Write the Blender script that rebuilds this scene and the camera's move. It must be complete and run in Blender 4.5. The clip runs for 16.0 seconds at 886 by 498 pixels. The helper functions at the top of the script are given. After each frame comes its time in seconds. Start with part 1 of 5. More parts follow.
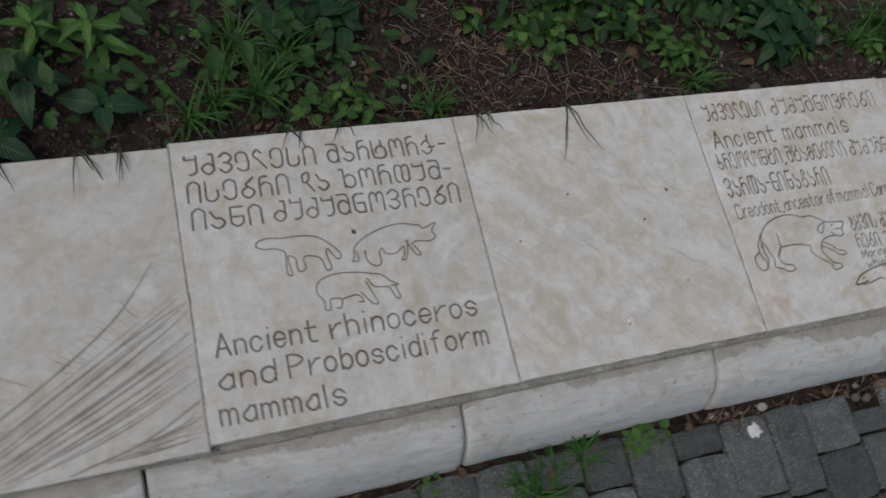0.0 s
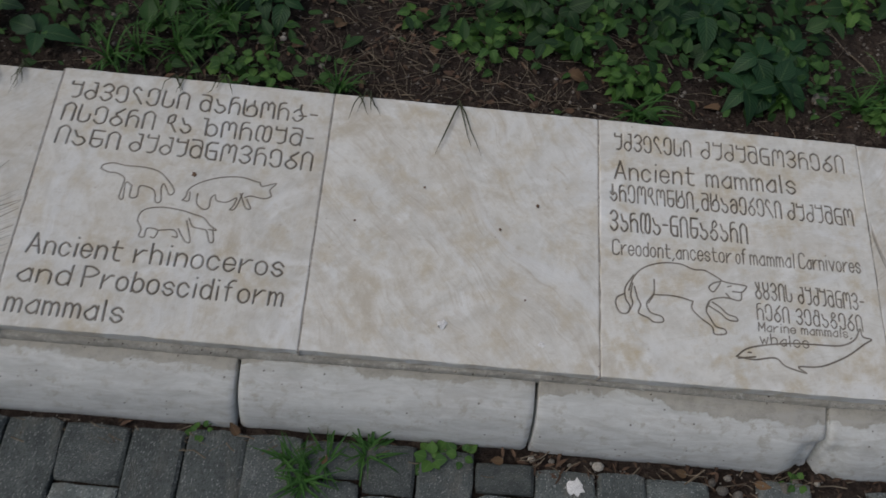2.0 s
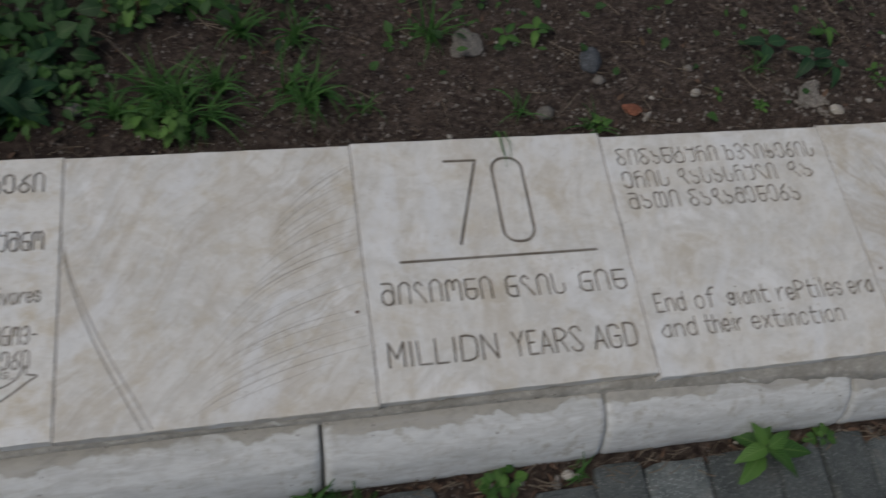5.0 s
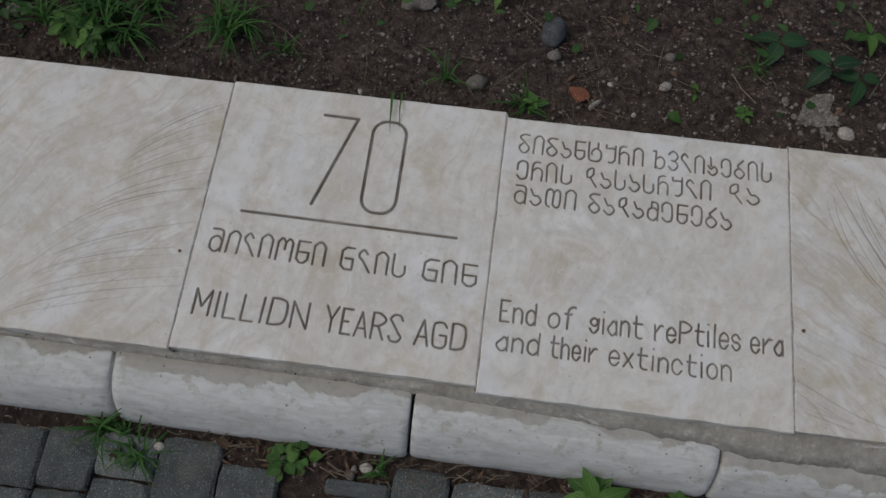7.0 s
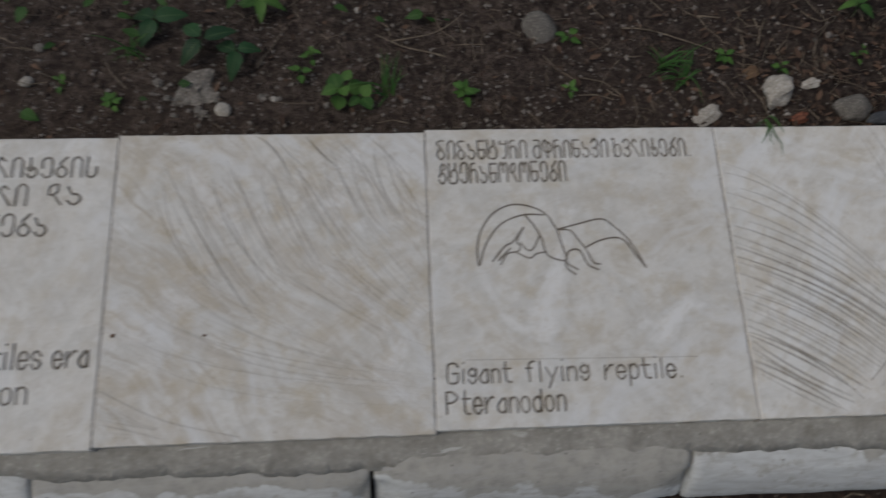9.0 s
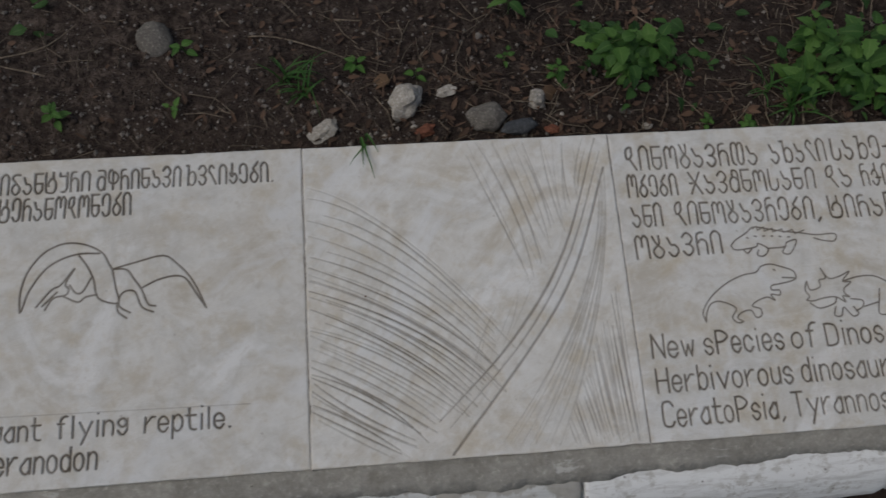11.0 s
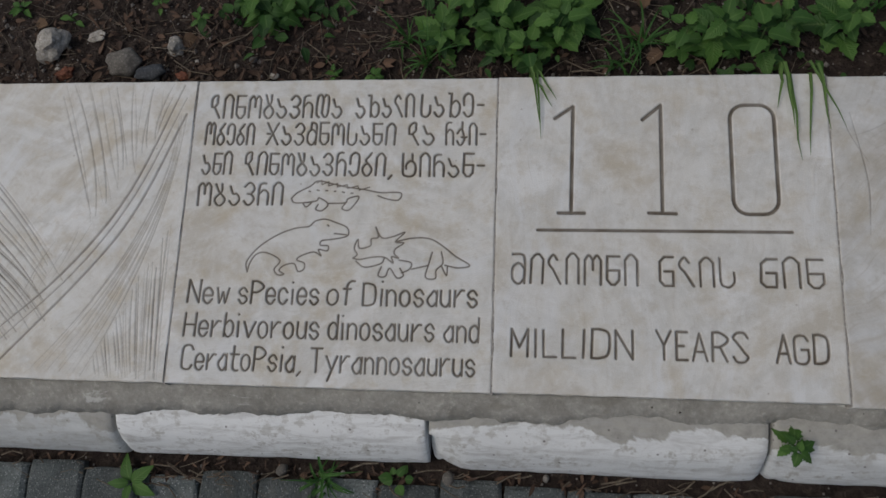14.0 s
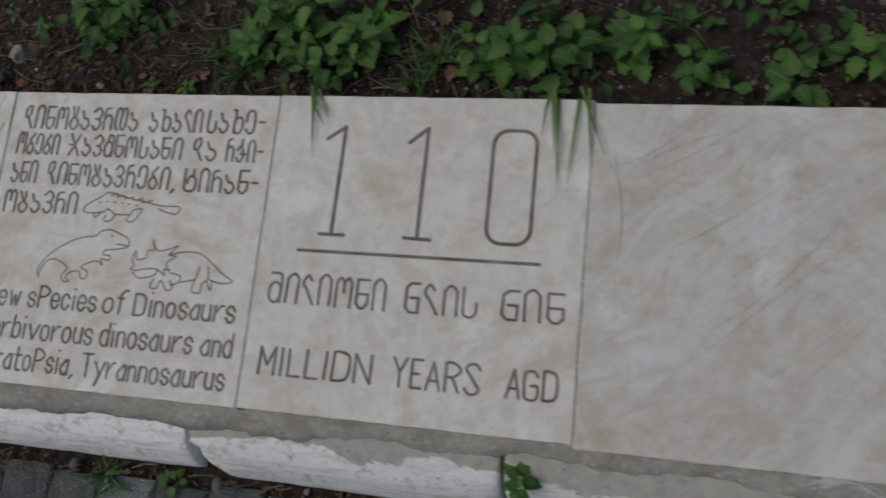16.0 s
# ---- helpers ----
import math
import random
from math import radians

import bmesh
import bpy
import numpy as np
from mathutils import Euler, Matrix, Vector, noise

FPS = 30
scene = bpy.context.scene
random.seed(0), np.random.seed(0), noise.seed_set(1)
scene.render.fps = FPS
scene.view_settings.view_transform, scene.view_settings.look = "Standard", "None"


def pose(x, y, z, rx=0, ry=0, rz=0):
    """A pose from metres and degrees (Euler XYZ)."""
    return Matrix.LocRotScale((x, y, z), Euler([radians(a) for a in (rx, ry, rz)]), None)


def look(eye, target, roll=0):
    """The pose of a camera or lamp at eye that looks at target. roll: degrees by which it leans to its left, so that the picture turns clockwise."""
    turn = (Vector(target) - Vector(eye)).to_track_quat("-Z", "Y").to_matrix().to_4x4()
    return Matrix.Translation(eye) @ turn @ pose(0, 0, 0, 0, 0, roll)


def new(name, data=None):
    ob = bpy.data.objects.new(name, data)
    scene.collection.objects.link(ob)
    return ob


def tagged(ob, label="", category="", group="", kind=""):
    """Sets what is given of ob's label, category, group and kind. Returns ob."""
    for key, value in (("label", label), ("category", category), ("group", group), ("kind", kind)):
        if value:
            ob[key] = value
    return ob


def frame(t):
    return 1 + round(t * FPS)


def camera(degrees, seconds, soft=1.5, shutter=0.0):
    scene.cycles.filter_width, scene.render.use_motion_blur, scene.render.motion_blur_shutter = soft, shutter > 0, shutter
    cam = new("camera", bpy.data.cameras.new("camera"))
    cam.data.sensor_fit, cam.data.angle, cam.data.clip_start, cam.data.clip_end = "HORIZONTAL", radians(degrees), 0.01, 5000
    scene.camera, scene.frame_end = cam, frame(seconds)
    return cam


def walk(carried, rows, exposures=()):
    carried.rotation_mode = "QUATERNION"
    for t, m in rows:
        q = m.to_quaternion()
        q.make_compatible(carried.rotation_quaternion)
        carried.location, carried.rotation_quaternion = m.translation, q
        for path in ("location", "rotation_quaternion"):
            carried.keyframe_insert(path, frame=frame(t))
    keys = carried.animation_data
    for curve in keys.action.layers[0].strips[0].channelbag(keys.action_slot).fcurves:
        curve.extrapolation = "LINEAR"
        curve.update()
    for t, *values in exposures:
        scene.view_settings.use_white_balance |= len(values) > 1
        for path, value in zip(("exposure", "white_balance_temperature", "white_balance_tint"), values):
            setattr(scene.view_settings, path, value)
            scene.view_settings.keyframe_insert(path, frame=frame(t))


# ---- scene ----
cam = camera(58.4, 16.0, soft=1.5, shutter=0.25)
PATH = [
    (0, (0.013, -0.141, 1.242), (0.613, 0.431, -0.578), 35.4),
    (0.5, (0.252, -0.254, 1.265), (0.742, 0.426, -0.551), 33.9),
    (1, (0.457, -0.275, 1.247), (0.817, 0.451, -0.582), 27.7),
    (1.5, (0.594, -0.264, 1.245), (0.882, 0.486, -0.587), 24.1),
    (2, (0.675, -0.336, 1.269), (0.746, 0.446, -0.571), 10.0),
    (2.5, (0.721, -0.397, 1.291), (0.665, 0.416, -0.535), 4.5),
    (3, (0.785, -0.409, 1.294), (0.732, 0.459, -0.508), 5.5),
    (3.5, (0.951, -0.362, 1.256), (0.919, 0.543, -0.527), 6.6),
    (4, (1.248, -0.298, 1.253), (1.482, 0.527, -0.554), 15.8),
    (4.5, (1.557, -0.294, 1.283), (1.859, 0.499, -0.527), 18.6),
    (5, (1.853, -0.289, 1.289), (2.262, 0.491, -0.507), 21.0),
    (5.2, (1.968, -0.257, 1.273), (2.423, 0.507, -0.518), 25.2),
    (7.3, (2.561, -0.22, 1.247), (2.394, 0.442, -0.633), -4.5),
    (7.5, (2.634, -0.199, 1.241), (2.44, 0.451, -0.64), -5.9),
    (8, (2.882, -0.153, 1.235), (2.79, 0.507, -0.651), -2.1),
    (8.2, (3.006, -0.152, 1.235), (2.934, 0.513, -0.650), -0.9),
    (8.5, (3.193, -0.141, 1.235), (3.212, 0.503, -0.659), 6.5),
    (9, (3.428, -0.111, 1.205), (3.576, 0.515, -0.689), 11.4),
    (9.2, (3.517, -0.075, 1.181), (3.741, 0.521, -0.715), 19.1),
    (11.5, (4.325, -0.016, 1.191), (4.466, 0.515, -0.732), 10.6),
    (12, (4.562, -0.027, 1.172), (4.714, 0.495, -0.753), 14.1),
    (12.5, (4.73, -0.06, 1.173), (4.836, 0.482, -0.749), 8.2),
    (13, (4.868, -0.013, 1.137), (4.933, 0.492, -0.798), 5.9),
    (13.5, (4.958, -0.017, 1.144), (4.905, 0.424, -0.806), -8.5),
    (14, (5.057, -0.064, 1.172), (4.833, 0.398, -0.761), -24.4),
    (14.5, (5.108, -0.049, 1.161), (4.807, 0.439, -0.755), -28.2),
    (15, (5.168, 0.021, 1.121), (4.821, 0.48, -0.794), -35.3),
    (15.5, (5.279, 0.039, 1.126), (4.855, 0.456, -0.783), -39.2),
    (16, (5.555, 0.041, 1.12), (5.107, 0.419, -0.793), -45.2),
]
walk(cam, [(t, look(eye, target, roll)) for t, eye, target, roll in PATH], exposures=[(0.0, -0.57), (5.0, -0.6), (7.5, -0.68), (9.0, -0.75), (11.5, -0.86), (12.5, -0.74), (13.0, -0.78), (14.0, -0.68), (15.0, -0.78), (16.0, -0.73)])

# ---- light ----
SUN_ELEVATION, SUN_TURN = radians(58), radians(-98)
world = bpy.data.worlds.new("sky")
scene.world = world
world.use_nodes = True
wt = world.node_tree
sky = wt.nodes.new("ShaderNodeTexSky")
sky.sky_type, sky.sun_disc = "NISHITA", False
sky.sun_elevation, sky.sun_rotation = SUN_ELEVATION, SUN_TURN
sky.dust_density = 4.0
pale = wt.nodes.new("ShaderNodeHueSaturation")
pale.inputs["Saturation"].default_value = 0.8
wt.links.new(sky.outputs[0], pale.inputs["Color"])
wt.links.new(pale.outputs[0], wt.nodes["Background"].inputs[0])
wt.nodes["Background"].inputs[1].default_value = 0.13
sun = new("sun", bpy.data.lights.new("sun", "SUN"))
sun.data.energy, sun.data.angle, sun.data.color = 0.9, radians(25), (1.0, 0.975, 0.925)
sun.matrix_basis = look((2 + 8 * math.cos(SUN_ELEVATION) * math.sin(SUN_TURN), 8 * math.cos(SUN_ELEVATION) * math.cos(SUN_TURN), 8 * math.sin(SUN_ELEVATION)), (2, 0, 0))


# ---- materials ----
class Nodes:
    """A short way to write a node material."""

    def __init__(self, name):
        self.material = bpy.data.materials.new(name)
        self.material.use_nodes = True
        self.tree = self.material.node_tree
        self.shader = self.tree.nodes["Principled BSDF"]

    def put(self, kind, values=None, **settings):
        node = self.tree.nodes.new("ShaderNode" + kind)
        for key, value in settings.items():
            setattr(node, key, value)
        for key, value in (values or {}).items():
            if isinstance(value, bpy.types.NodeSocket):
                self.tree.links.new(value, node.inputs[key])
            else:
                node.inputs[key].default_value = value
        return node

    def place(self, sx=1.0, sy=1.0, sz=1.0, turn=0.0, source="Object"):
        coords = self.put("TexCoord").outputs[source]
        return self.put("Mapping", {0: coords, 2: (0, 0, turn), 3: (sx, sy, sz)}).outputs[0]

    def noise(self, where, scale, detail=4.0, rough=0.55, distortion=0.0):
        return self.put("TexNoise", {"Vector": where, "Scale": scale, "Detail": detail, "Roughness": rough, "Distortion": distortion}).outputs[0]

    def ramp(self, factor, *stops):
        node = self.put("ValToRGB", {0: factor})
        bar = node.color_ramp.elements
        while len(bar) < len(stops):
            bar.new(0.5)
        for element, (at, colour) in zip(bar, stops):
            element.position = at
            element.color = (*colour, 1) if isinstance(colour, tuple) else (colour, colour, colour, 1)
        return node.outputs[0]

    def mix(self, factor, a, b, how="MIX"):
        node = self.tree.nodes.new("ShaderNodeMix")
        node.data_type, node.blend_type = "RGBA", how
        for slot, value in ((0, factor), (6, a), (7, b)):
            if isinstance(value, bpy.types.NodeSocket):
                self.tree.links.new(value, node.inputs[slot])
            else:
                node.inputs[slot].default_value = (*value, 1) if isinstance(value, tuple) else value
        return node.outputs[2]

    def sums(self, how, a, b):
        return self.put("Math", {0: a, 1: b}, operation=how).outputs[0]

    def bump(self, height, strength, distance):
        return self.put("Bump", {"Height": height, "Strength": strength, "Distance": distance}).outputs[0]

    def finish(self, colour, roughness=0.8, normal=None, specular=0.3):
        for key, value in (("Base Color", colour), ("Roughness", roughness), ("Normal", normal), ("Specular IOR Level", specular)):
            if value is None:
                continue
            if isinstance(value, bpy.types.NodeSocket):
                self.tree.links.new(value, self.shader.inputs[key])
            else:
                self.shader.inputs[key].default_value = (*value, 1) if isinstance(value, tuple) else value
        return self.material


def stone_material(name, angle, seed, warm, streaks=0.5, tone=1.0):
    """Pale veined limestone, coloured dark brown along its carved lines; the veins run at that angle."""
    n = Nodes(name)
    coords = n.put("TexCoord").outputs["Object"]
    shift = n.put("VectorMath", {0: coords, 1: (seed * 3.1, seed * 1.7, seed)}, operation="ADD").outputs[0]
    bent = n.put("VectorMath", {0: shift, 1: n.put("VectorMath", {0: n.put("TexNoise", {"Vector": shift, "Scale": 3.4, "Detail": 3.0}).outputs[1], 3: 0.17}, operation="SCALE").outputs[0]}, operation="ADD").outputs[0]
    turned = n.put("Mapping", {0: bent, 2: (0, 0, -radians(angle))}).outputs[0]
    streak = n.put("Mapping", {0: turned, 3: (1.3, 8.5, 1.0)}).outputs[0]
    veins = n.noise(streak, 3.0, 7, 0.66, 0.5)
    thin = n.noise(n.put("Mapping", {0: turned, 3: (4.0, 60.0, 1.0)}).outputs[0], 2.2, 4, 0.6, 0.3)
    clouds = n.noise(shift, 7.0, 5, 0.62, 0.6)
    blots = n.noise(shift, 17.0, 6, 0.68)
    grain = n.noise(shift, 420.0, 2)
    colour = n.ramp(clouds, (0.34, (0.70, 0.70, 0.675)), (0.45, (0.56, 0.553, 0.515)), (0.55, (0.64, 0.632, 0.592)), (0.68, (0.50, 0.468, 0.40)))
    colour = n.mix(n.ramp(veins, (0.47, 0.0), (0.60, streaks * 0.45), (0.78, streaks * 0.8)), colour, (0.43, 0.378, 0.30))
    colour = n.mix(n.ramp(veins, (0.25, 0.6), (0.42, 0.0)), colour, (0.655, 0.658, 0.632))
    colour = n.mix(n.ramp(thin, (0.55, 0.0), (0.75, streaks * 0.8)), colour, (0.39, 0.342, 0.27))
    colour = n.mix(n.ramp(blots, (0.49, 0.0), (0.68, warm * 1.6)), colour, (0.475, 0.41, 0.295))
    broad = n.noise(n.put("Mapping", {0: turned, 3: (1.0, 2.6, 1.0)}).outputs[0], 4.2, 4, 0.55, 0.8)
    colour = n.mix(n.ramp(broad, (0.34, 0.55), (0.46, 0.0)), colour, (0.66, 0.672, 0.668))
    colour = n.mix(n.ramp(broad, (0.54, 0.0), (0.72, 0.38)), colour, (0.48, 0.44, 0.37))
    mottle = n.noise(shift, 48.0, 5, 0.7, 0.4)
    colour = n.mix(n.ramp(mottle, (0.36, 0.30), (0.47, 0.0)), colour, (0.71, 0.71, 0.69))
    colour = n.mix(n.ramp(mottle, (0.54, 0.0), (0.70, 0.42)), colour, (0.41, 0.372, 0.31))
    specks = n.put("TexVoronoi", {"Vector": shift, "Scale": 23.0, "Randomness": 1.0}).outputs[0]
    colour = n.mix(n.ramp(specks, (0.03, 0.4), (0.05, 0.0)), colour, (0.24, 0.20, 0.16))
    colour = n.mix(1.0, colour, (tone * 0.995, tone, tone * 1.005), "MULTIPLY")
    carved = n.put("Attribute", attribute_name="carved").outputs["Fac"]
    # Dark brown follows the carved mask, weaker where the blots are low.
    carved_dark = n.sums("MULTIPLY", n.ramp(carved, (0.12, 0.0), (0.85, 1.0)), n.ramp(blots, (0.28, 0.68), (0.6, 1.0)))
    colour = n.mix(carved_dark, colour, (0.108, 0.089, 0.066))
    height = n.sums("ADD", n.sums("ADD", n.sums("MULTIPLY", veins, 0.5), n.sums("MULTIPLY", thin, 0.3)), n.sums("MULTIPLY", grain, 0.22))
    rough = n.ramp(blots, (0.3, 0.58), (0.7, 0.78))
    return n.finish(colour, rough, n.bump(height, 0.4, 0.004), 0.3)


def kerb_material():
    """Concrete under worn white limewash, dirty at its foot and at its ends."""
    n = Nodes("limewashed_concrete")
    coords = n.put("TexCoord").outputs["Object"]
    pick = n.put("ObjectInfo").outputs["Random"]
    shift = n.put("VectorMath", {0: coords, 1: n.put("CombineXYZ", {0: n.sums("MULTIPLY", pick, 37.0)}).outputs[0]}, operation="ADD").outputs[0]
    broad = n.noise(n.put("Mapping", {0: shift, 3: (1.0, 3.0, 2.0)}).outputs[0], 7.0, 6, 0.68, 0.5)
    fine = n.noise(shift, 48.0, 5, 0.7)
    grain = n.noise(shift, 330.0, 2)
    y = n.put("SeparateXYZ", {0: coords}).outputs[1]
    streaky = n.noise(n.put("Mapping", {0: shift, 3: (2.0, 8.0, 8.0)}).outputs[0], 6.0, 6, 0.66, 0.8)
    bare = n.ramp(fine, (0.3, (0.27, 0.265, 0.235)), (0.7, (0.42, 0.41, 0.37)))
    paint = n.ramp(streaky, (0.30, (0.44, 0.45, 0.435)), (0.46, (0.535, 0.552, 0.54)), (0.7, (0.64, 0.66, 0.645)))
    along = n.sums("MULTIPLY", n.put("SeparateXYZ", {0: n.put("ObjectInfo").outputs["Location"]}).outputs[0], 1 / 7)
    cover = n.ramp(along, (0.33, 0.0), (0.43, 0.46), (0.52, 0.46), (0.56, 0.24), (0.62, 0.05), (0.70, 0.2), (0.76, 0.32))
    y = n.sums("ADD", y, n.sums("MULTIPLY", cover, 0.11))
    paint = n.mix(1.0, paint, n.ramp(along, (0.0, 0.86), (0.22, 0.93), (0.56, 0.95), (0.63, 1.0)), "MULTIPLY")
    paint = n.mix(n.ramp(along, (0.58, 0.0), (0.62, 0.75), (0.68, 0.75), (0.72, 0.3)), paint, (0.79, 0.805, 0.795))
    ragged = n.sums("ADD", n.sums("MULTIPLY", n.noise(shift, 4.2, 7, 0.62, 0.6), 1.7), n.sums("MULTIPLY", n.noise(shift, 1.3, 2, 0.5), 0.5))
    edge = n.sums("ADD", n.sums("ADD", n.sums("MULTIPLY", y, 11.0), ragged), n.sums("MULTIPLY", fine, 0.12))
    colour = n.mix(n.ramp(edge, (0.86, 0.0), (0.90, 1.0)), paint, bare)
    smear = n.noise(n.put("Mapping", {0: shift, 3: (7.0, 30.0, 30.0)}).outputs[0], 2.2, 6, 0.7, 0.6)
    colour = n.mix(n.ramp(smear, (0.47, 0.0), (0.64, 0.55)), colour, (0.39, 0.385, 0.365))
    worn = n.sums("MULTIPLY", n.ramp(fine, (0.52, 0.0), (0.62, 0.85)), n.ramp(broad, (0.40, 0.12), (0.60, 0.95)))
    colour = n.mix(worn, colour, (0.36, 0.345, 0.305))
    z = n.put("SeparateXYZ", {0: coords}).outputs[2]
    foot = n.sums("ADD", n.sums("MULTIPLY", z, -10.0), n.sums("MULTIPLY", streaky, 1.2))
    colour = n.mix(n.ramp(foot, (1.40, 0.0), (1.50, 0.6), (1.9, 0.9)), colour, (0.33, 0.32, 0.305))
    pits = n.put("TexVoronoi", {"Vector": shift, "Scale": 42.0}).outputs[0]
    colour = n.mix(n.ramp(pits, (0.05, 0.85), (0.10, 0.0)), colour, (0.13, 0.12, 0.11))
    height = n.sums("ADD", n.sums("MULTIPLY", fine, 0.8), n.sums("MULTIPLY", grain, 0.3))
    return n.finish(colour, 0.85, n.bump(height, 0.4, 0.004), 0.25)


def plain_rough(name, low, high, scale, grain_scale, bump=0.5, depth=0.004, pick=0.0, specular=0.25, speck=1.0, splash=False):
    """A rough mineral surface: two tones, grain, and a shift of tone from piece to piece."""
    n = Nodes(name)
    where = n.place()
    a = n.noise(where, scale, 6, 0.65, 0.3)
    b = n.noise(where, grain_scale, 4, 0.7)
    colour = n.ramp(a, (0.3, low), (0.7, high))
    colour = n.mix(n.ramp(b, (0.35, 0.6 * speck), (0.62, 0.0)), colour, tuple(c * 0.45 for c in low))
    colour = n.mix(n.ramp(b, (0.58, 0.0), (0.75, 0.7 * speck)), colour, tuple(min(0.8, c * 1.7) for c in high))
    if splash:
        lime = n.noise(n.put("Mapping", {0: where, 3: (1.0, 2.2, 2.2)}).outputs[0], 9.0, 7, 0.62, 0.7)
        colour = n.mix(n.ramp(lime, (0.64, 0.0), (0.68, 0.6)), colour, (0.60, 0.605, 0.575))
        colour = n.mix(n.ramp(lime, (0.34, 0.6), (0.43, 0.0)), colour, (0.19, 0.18, 0.15))
    if pick:
        r = n.put("ObjectInfo").outputs["Random"]
        colour = n.mix(1.0, colour, n.ramp(r, (0.0, 1.0 - pick), (1.0, 1.0)), "MULTIPLY")
    return n.finish(colour, 0.85, n.bump(n.sums("ADD", a, b), bump, depth), specular)


def granite_material():
    """Split granite with pale and dark grains, dusty stains and a tone for each sett."""
    n = Nodes("grey_granite")
    coords = n.put("TexCoord").outputs["Object"]
    pick = n.put("ObjectInfo").outputs["Random"]
    where = n.put("VectorMath", {0: coords, 1: n.put("CombineXYZ", {0: n.sums("MULTIPLY", pick, 61.0), 1: n.sums("MULTIPLY", pick, 23.0)}).outputs[0]}, operation="ADD").outputs[0]
    broad = n.noise(where, 2.6, 6, 0.65, 0.5)
    grain = n.noise(where, 30.0, 5, 0.75)
    grains = n.put("TexVoronoi", {"Vector": where, "Scale": 42.0}).outputs
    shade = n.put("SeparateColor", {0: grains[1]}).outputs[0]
    colour = n.ramp(broad, (0.3, (0.105, 0.122, 0.119)), (0.55, (0.175, 0.198, 0.192)), (0.75, (0.26, 0.278, 0.264)))
    colour = n.mix(n.ramp(grain, (0.36, 0.75), (0.52, 0.0)), colour, (0.052, 0.06, 0.058))
    colour = n.mix(n.sums("MULTIPLY", n.ramp(shade, (0.74, 0.0), (0.80, 0.8)), n.ramp(grains[0], (0.25, 1.0), (0.45, 0.0))), colour, (0.50, 0.52, 0.505))
    colour = n.mix(n.ramp(n.noise(where, 1.5, 5, 0.65), (0.56, 0.0), (0.72, 0.55)), colour, (0.25, 0.235, 0.20))
    colour = n.mix(1.0, colour, n.ramp(pick, (0.0, 0.68), (0.75, 1.0), (1.0, 1.45)), "MULTIPLY")
    return n.finish(colour, 0.8, n.bump(n.sums("ADD", broad, n.sums("MULTIPLY", grain, 0.8)), 0.7, 0.03), 0.3)


def leaf_material(name, dark, light, vein, dry=False, island=False):
    """A leaf with a paler midrib, blotches and a tone of its own."""
    n = Nodes(name)
    uv = n.put("SeparateXYZ", {0: n.put("TexCoord").outputs["UV"]})
    across = n.sums("ABSOLUTE", n.sums("SUBTRACT", uv.outputs[0], 0.5), 0.0)
    r = n.put("NewGeometry").outputs["Random Per Island"] if island else n.put("ObjectInfo").outputs["Random"]
    where = n.place()
    blot = n.noise(where, 40.0, 4, 0.6)
    colour = n.mix(r, dark, light)
    colour = n.mix(n.ramp(blot, (0.3, 0.0), (0.75, 0.45)), colour, tuple(c * 0.55 for c in dark))
    rib = n.ramp(across, (0.02, 0.75), (0.07, 0.0))
    side = n.put("TexWave", {"Vector": n.put("CombineXYZ", {0: n.sums("ADD", n.sums("MULTIPLY", uv.outputs[1], 1.0), n.sums("MULTIPLY", across, -0.7))}).outputs[0], "Scale": 2.6, "Distortion": 0.3}).outputs[1]
    colour = n.mix(n.sums("MULTIPLY", rib, 0.6), colour, vein)
    colour = n.mix(n.ramp(side, (0.80, 0.0), (1.0, 0.10)), colour, vein)
    n.finish(colour, 0.75 if dry else 0.5, n.bump(n.sums("ADD", side, blot), 0.35, 0.002), 0.3)
    if not dry:
        through_light = n.put("BsdfTranslucent", {0: n.mix(0.5, colour, light)})
        blend = n.put("MixShader", {0: 0.22, 1: n.shader.outputs[0], 2: through_light.outputs[0]})
        n.tree.links.new(blend.outputs[0], n.tree.nodes["Material Output"].inputs[0])
    return n.material


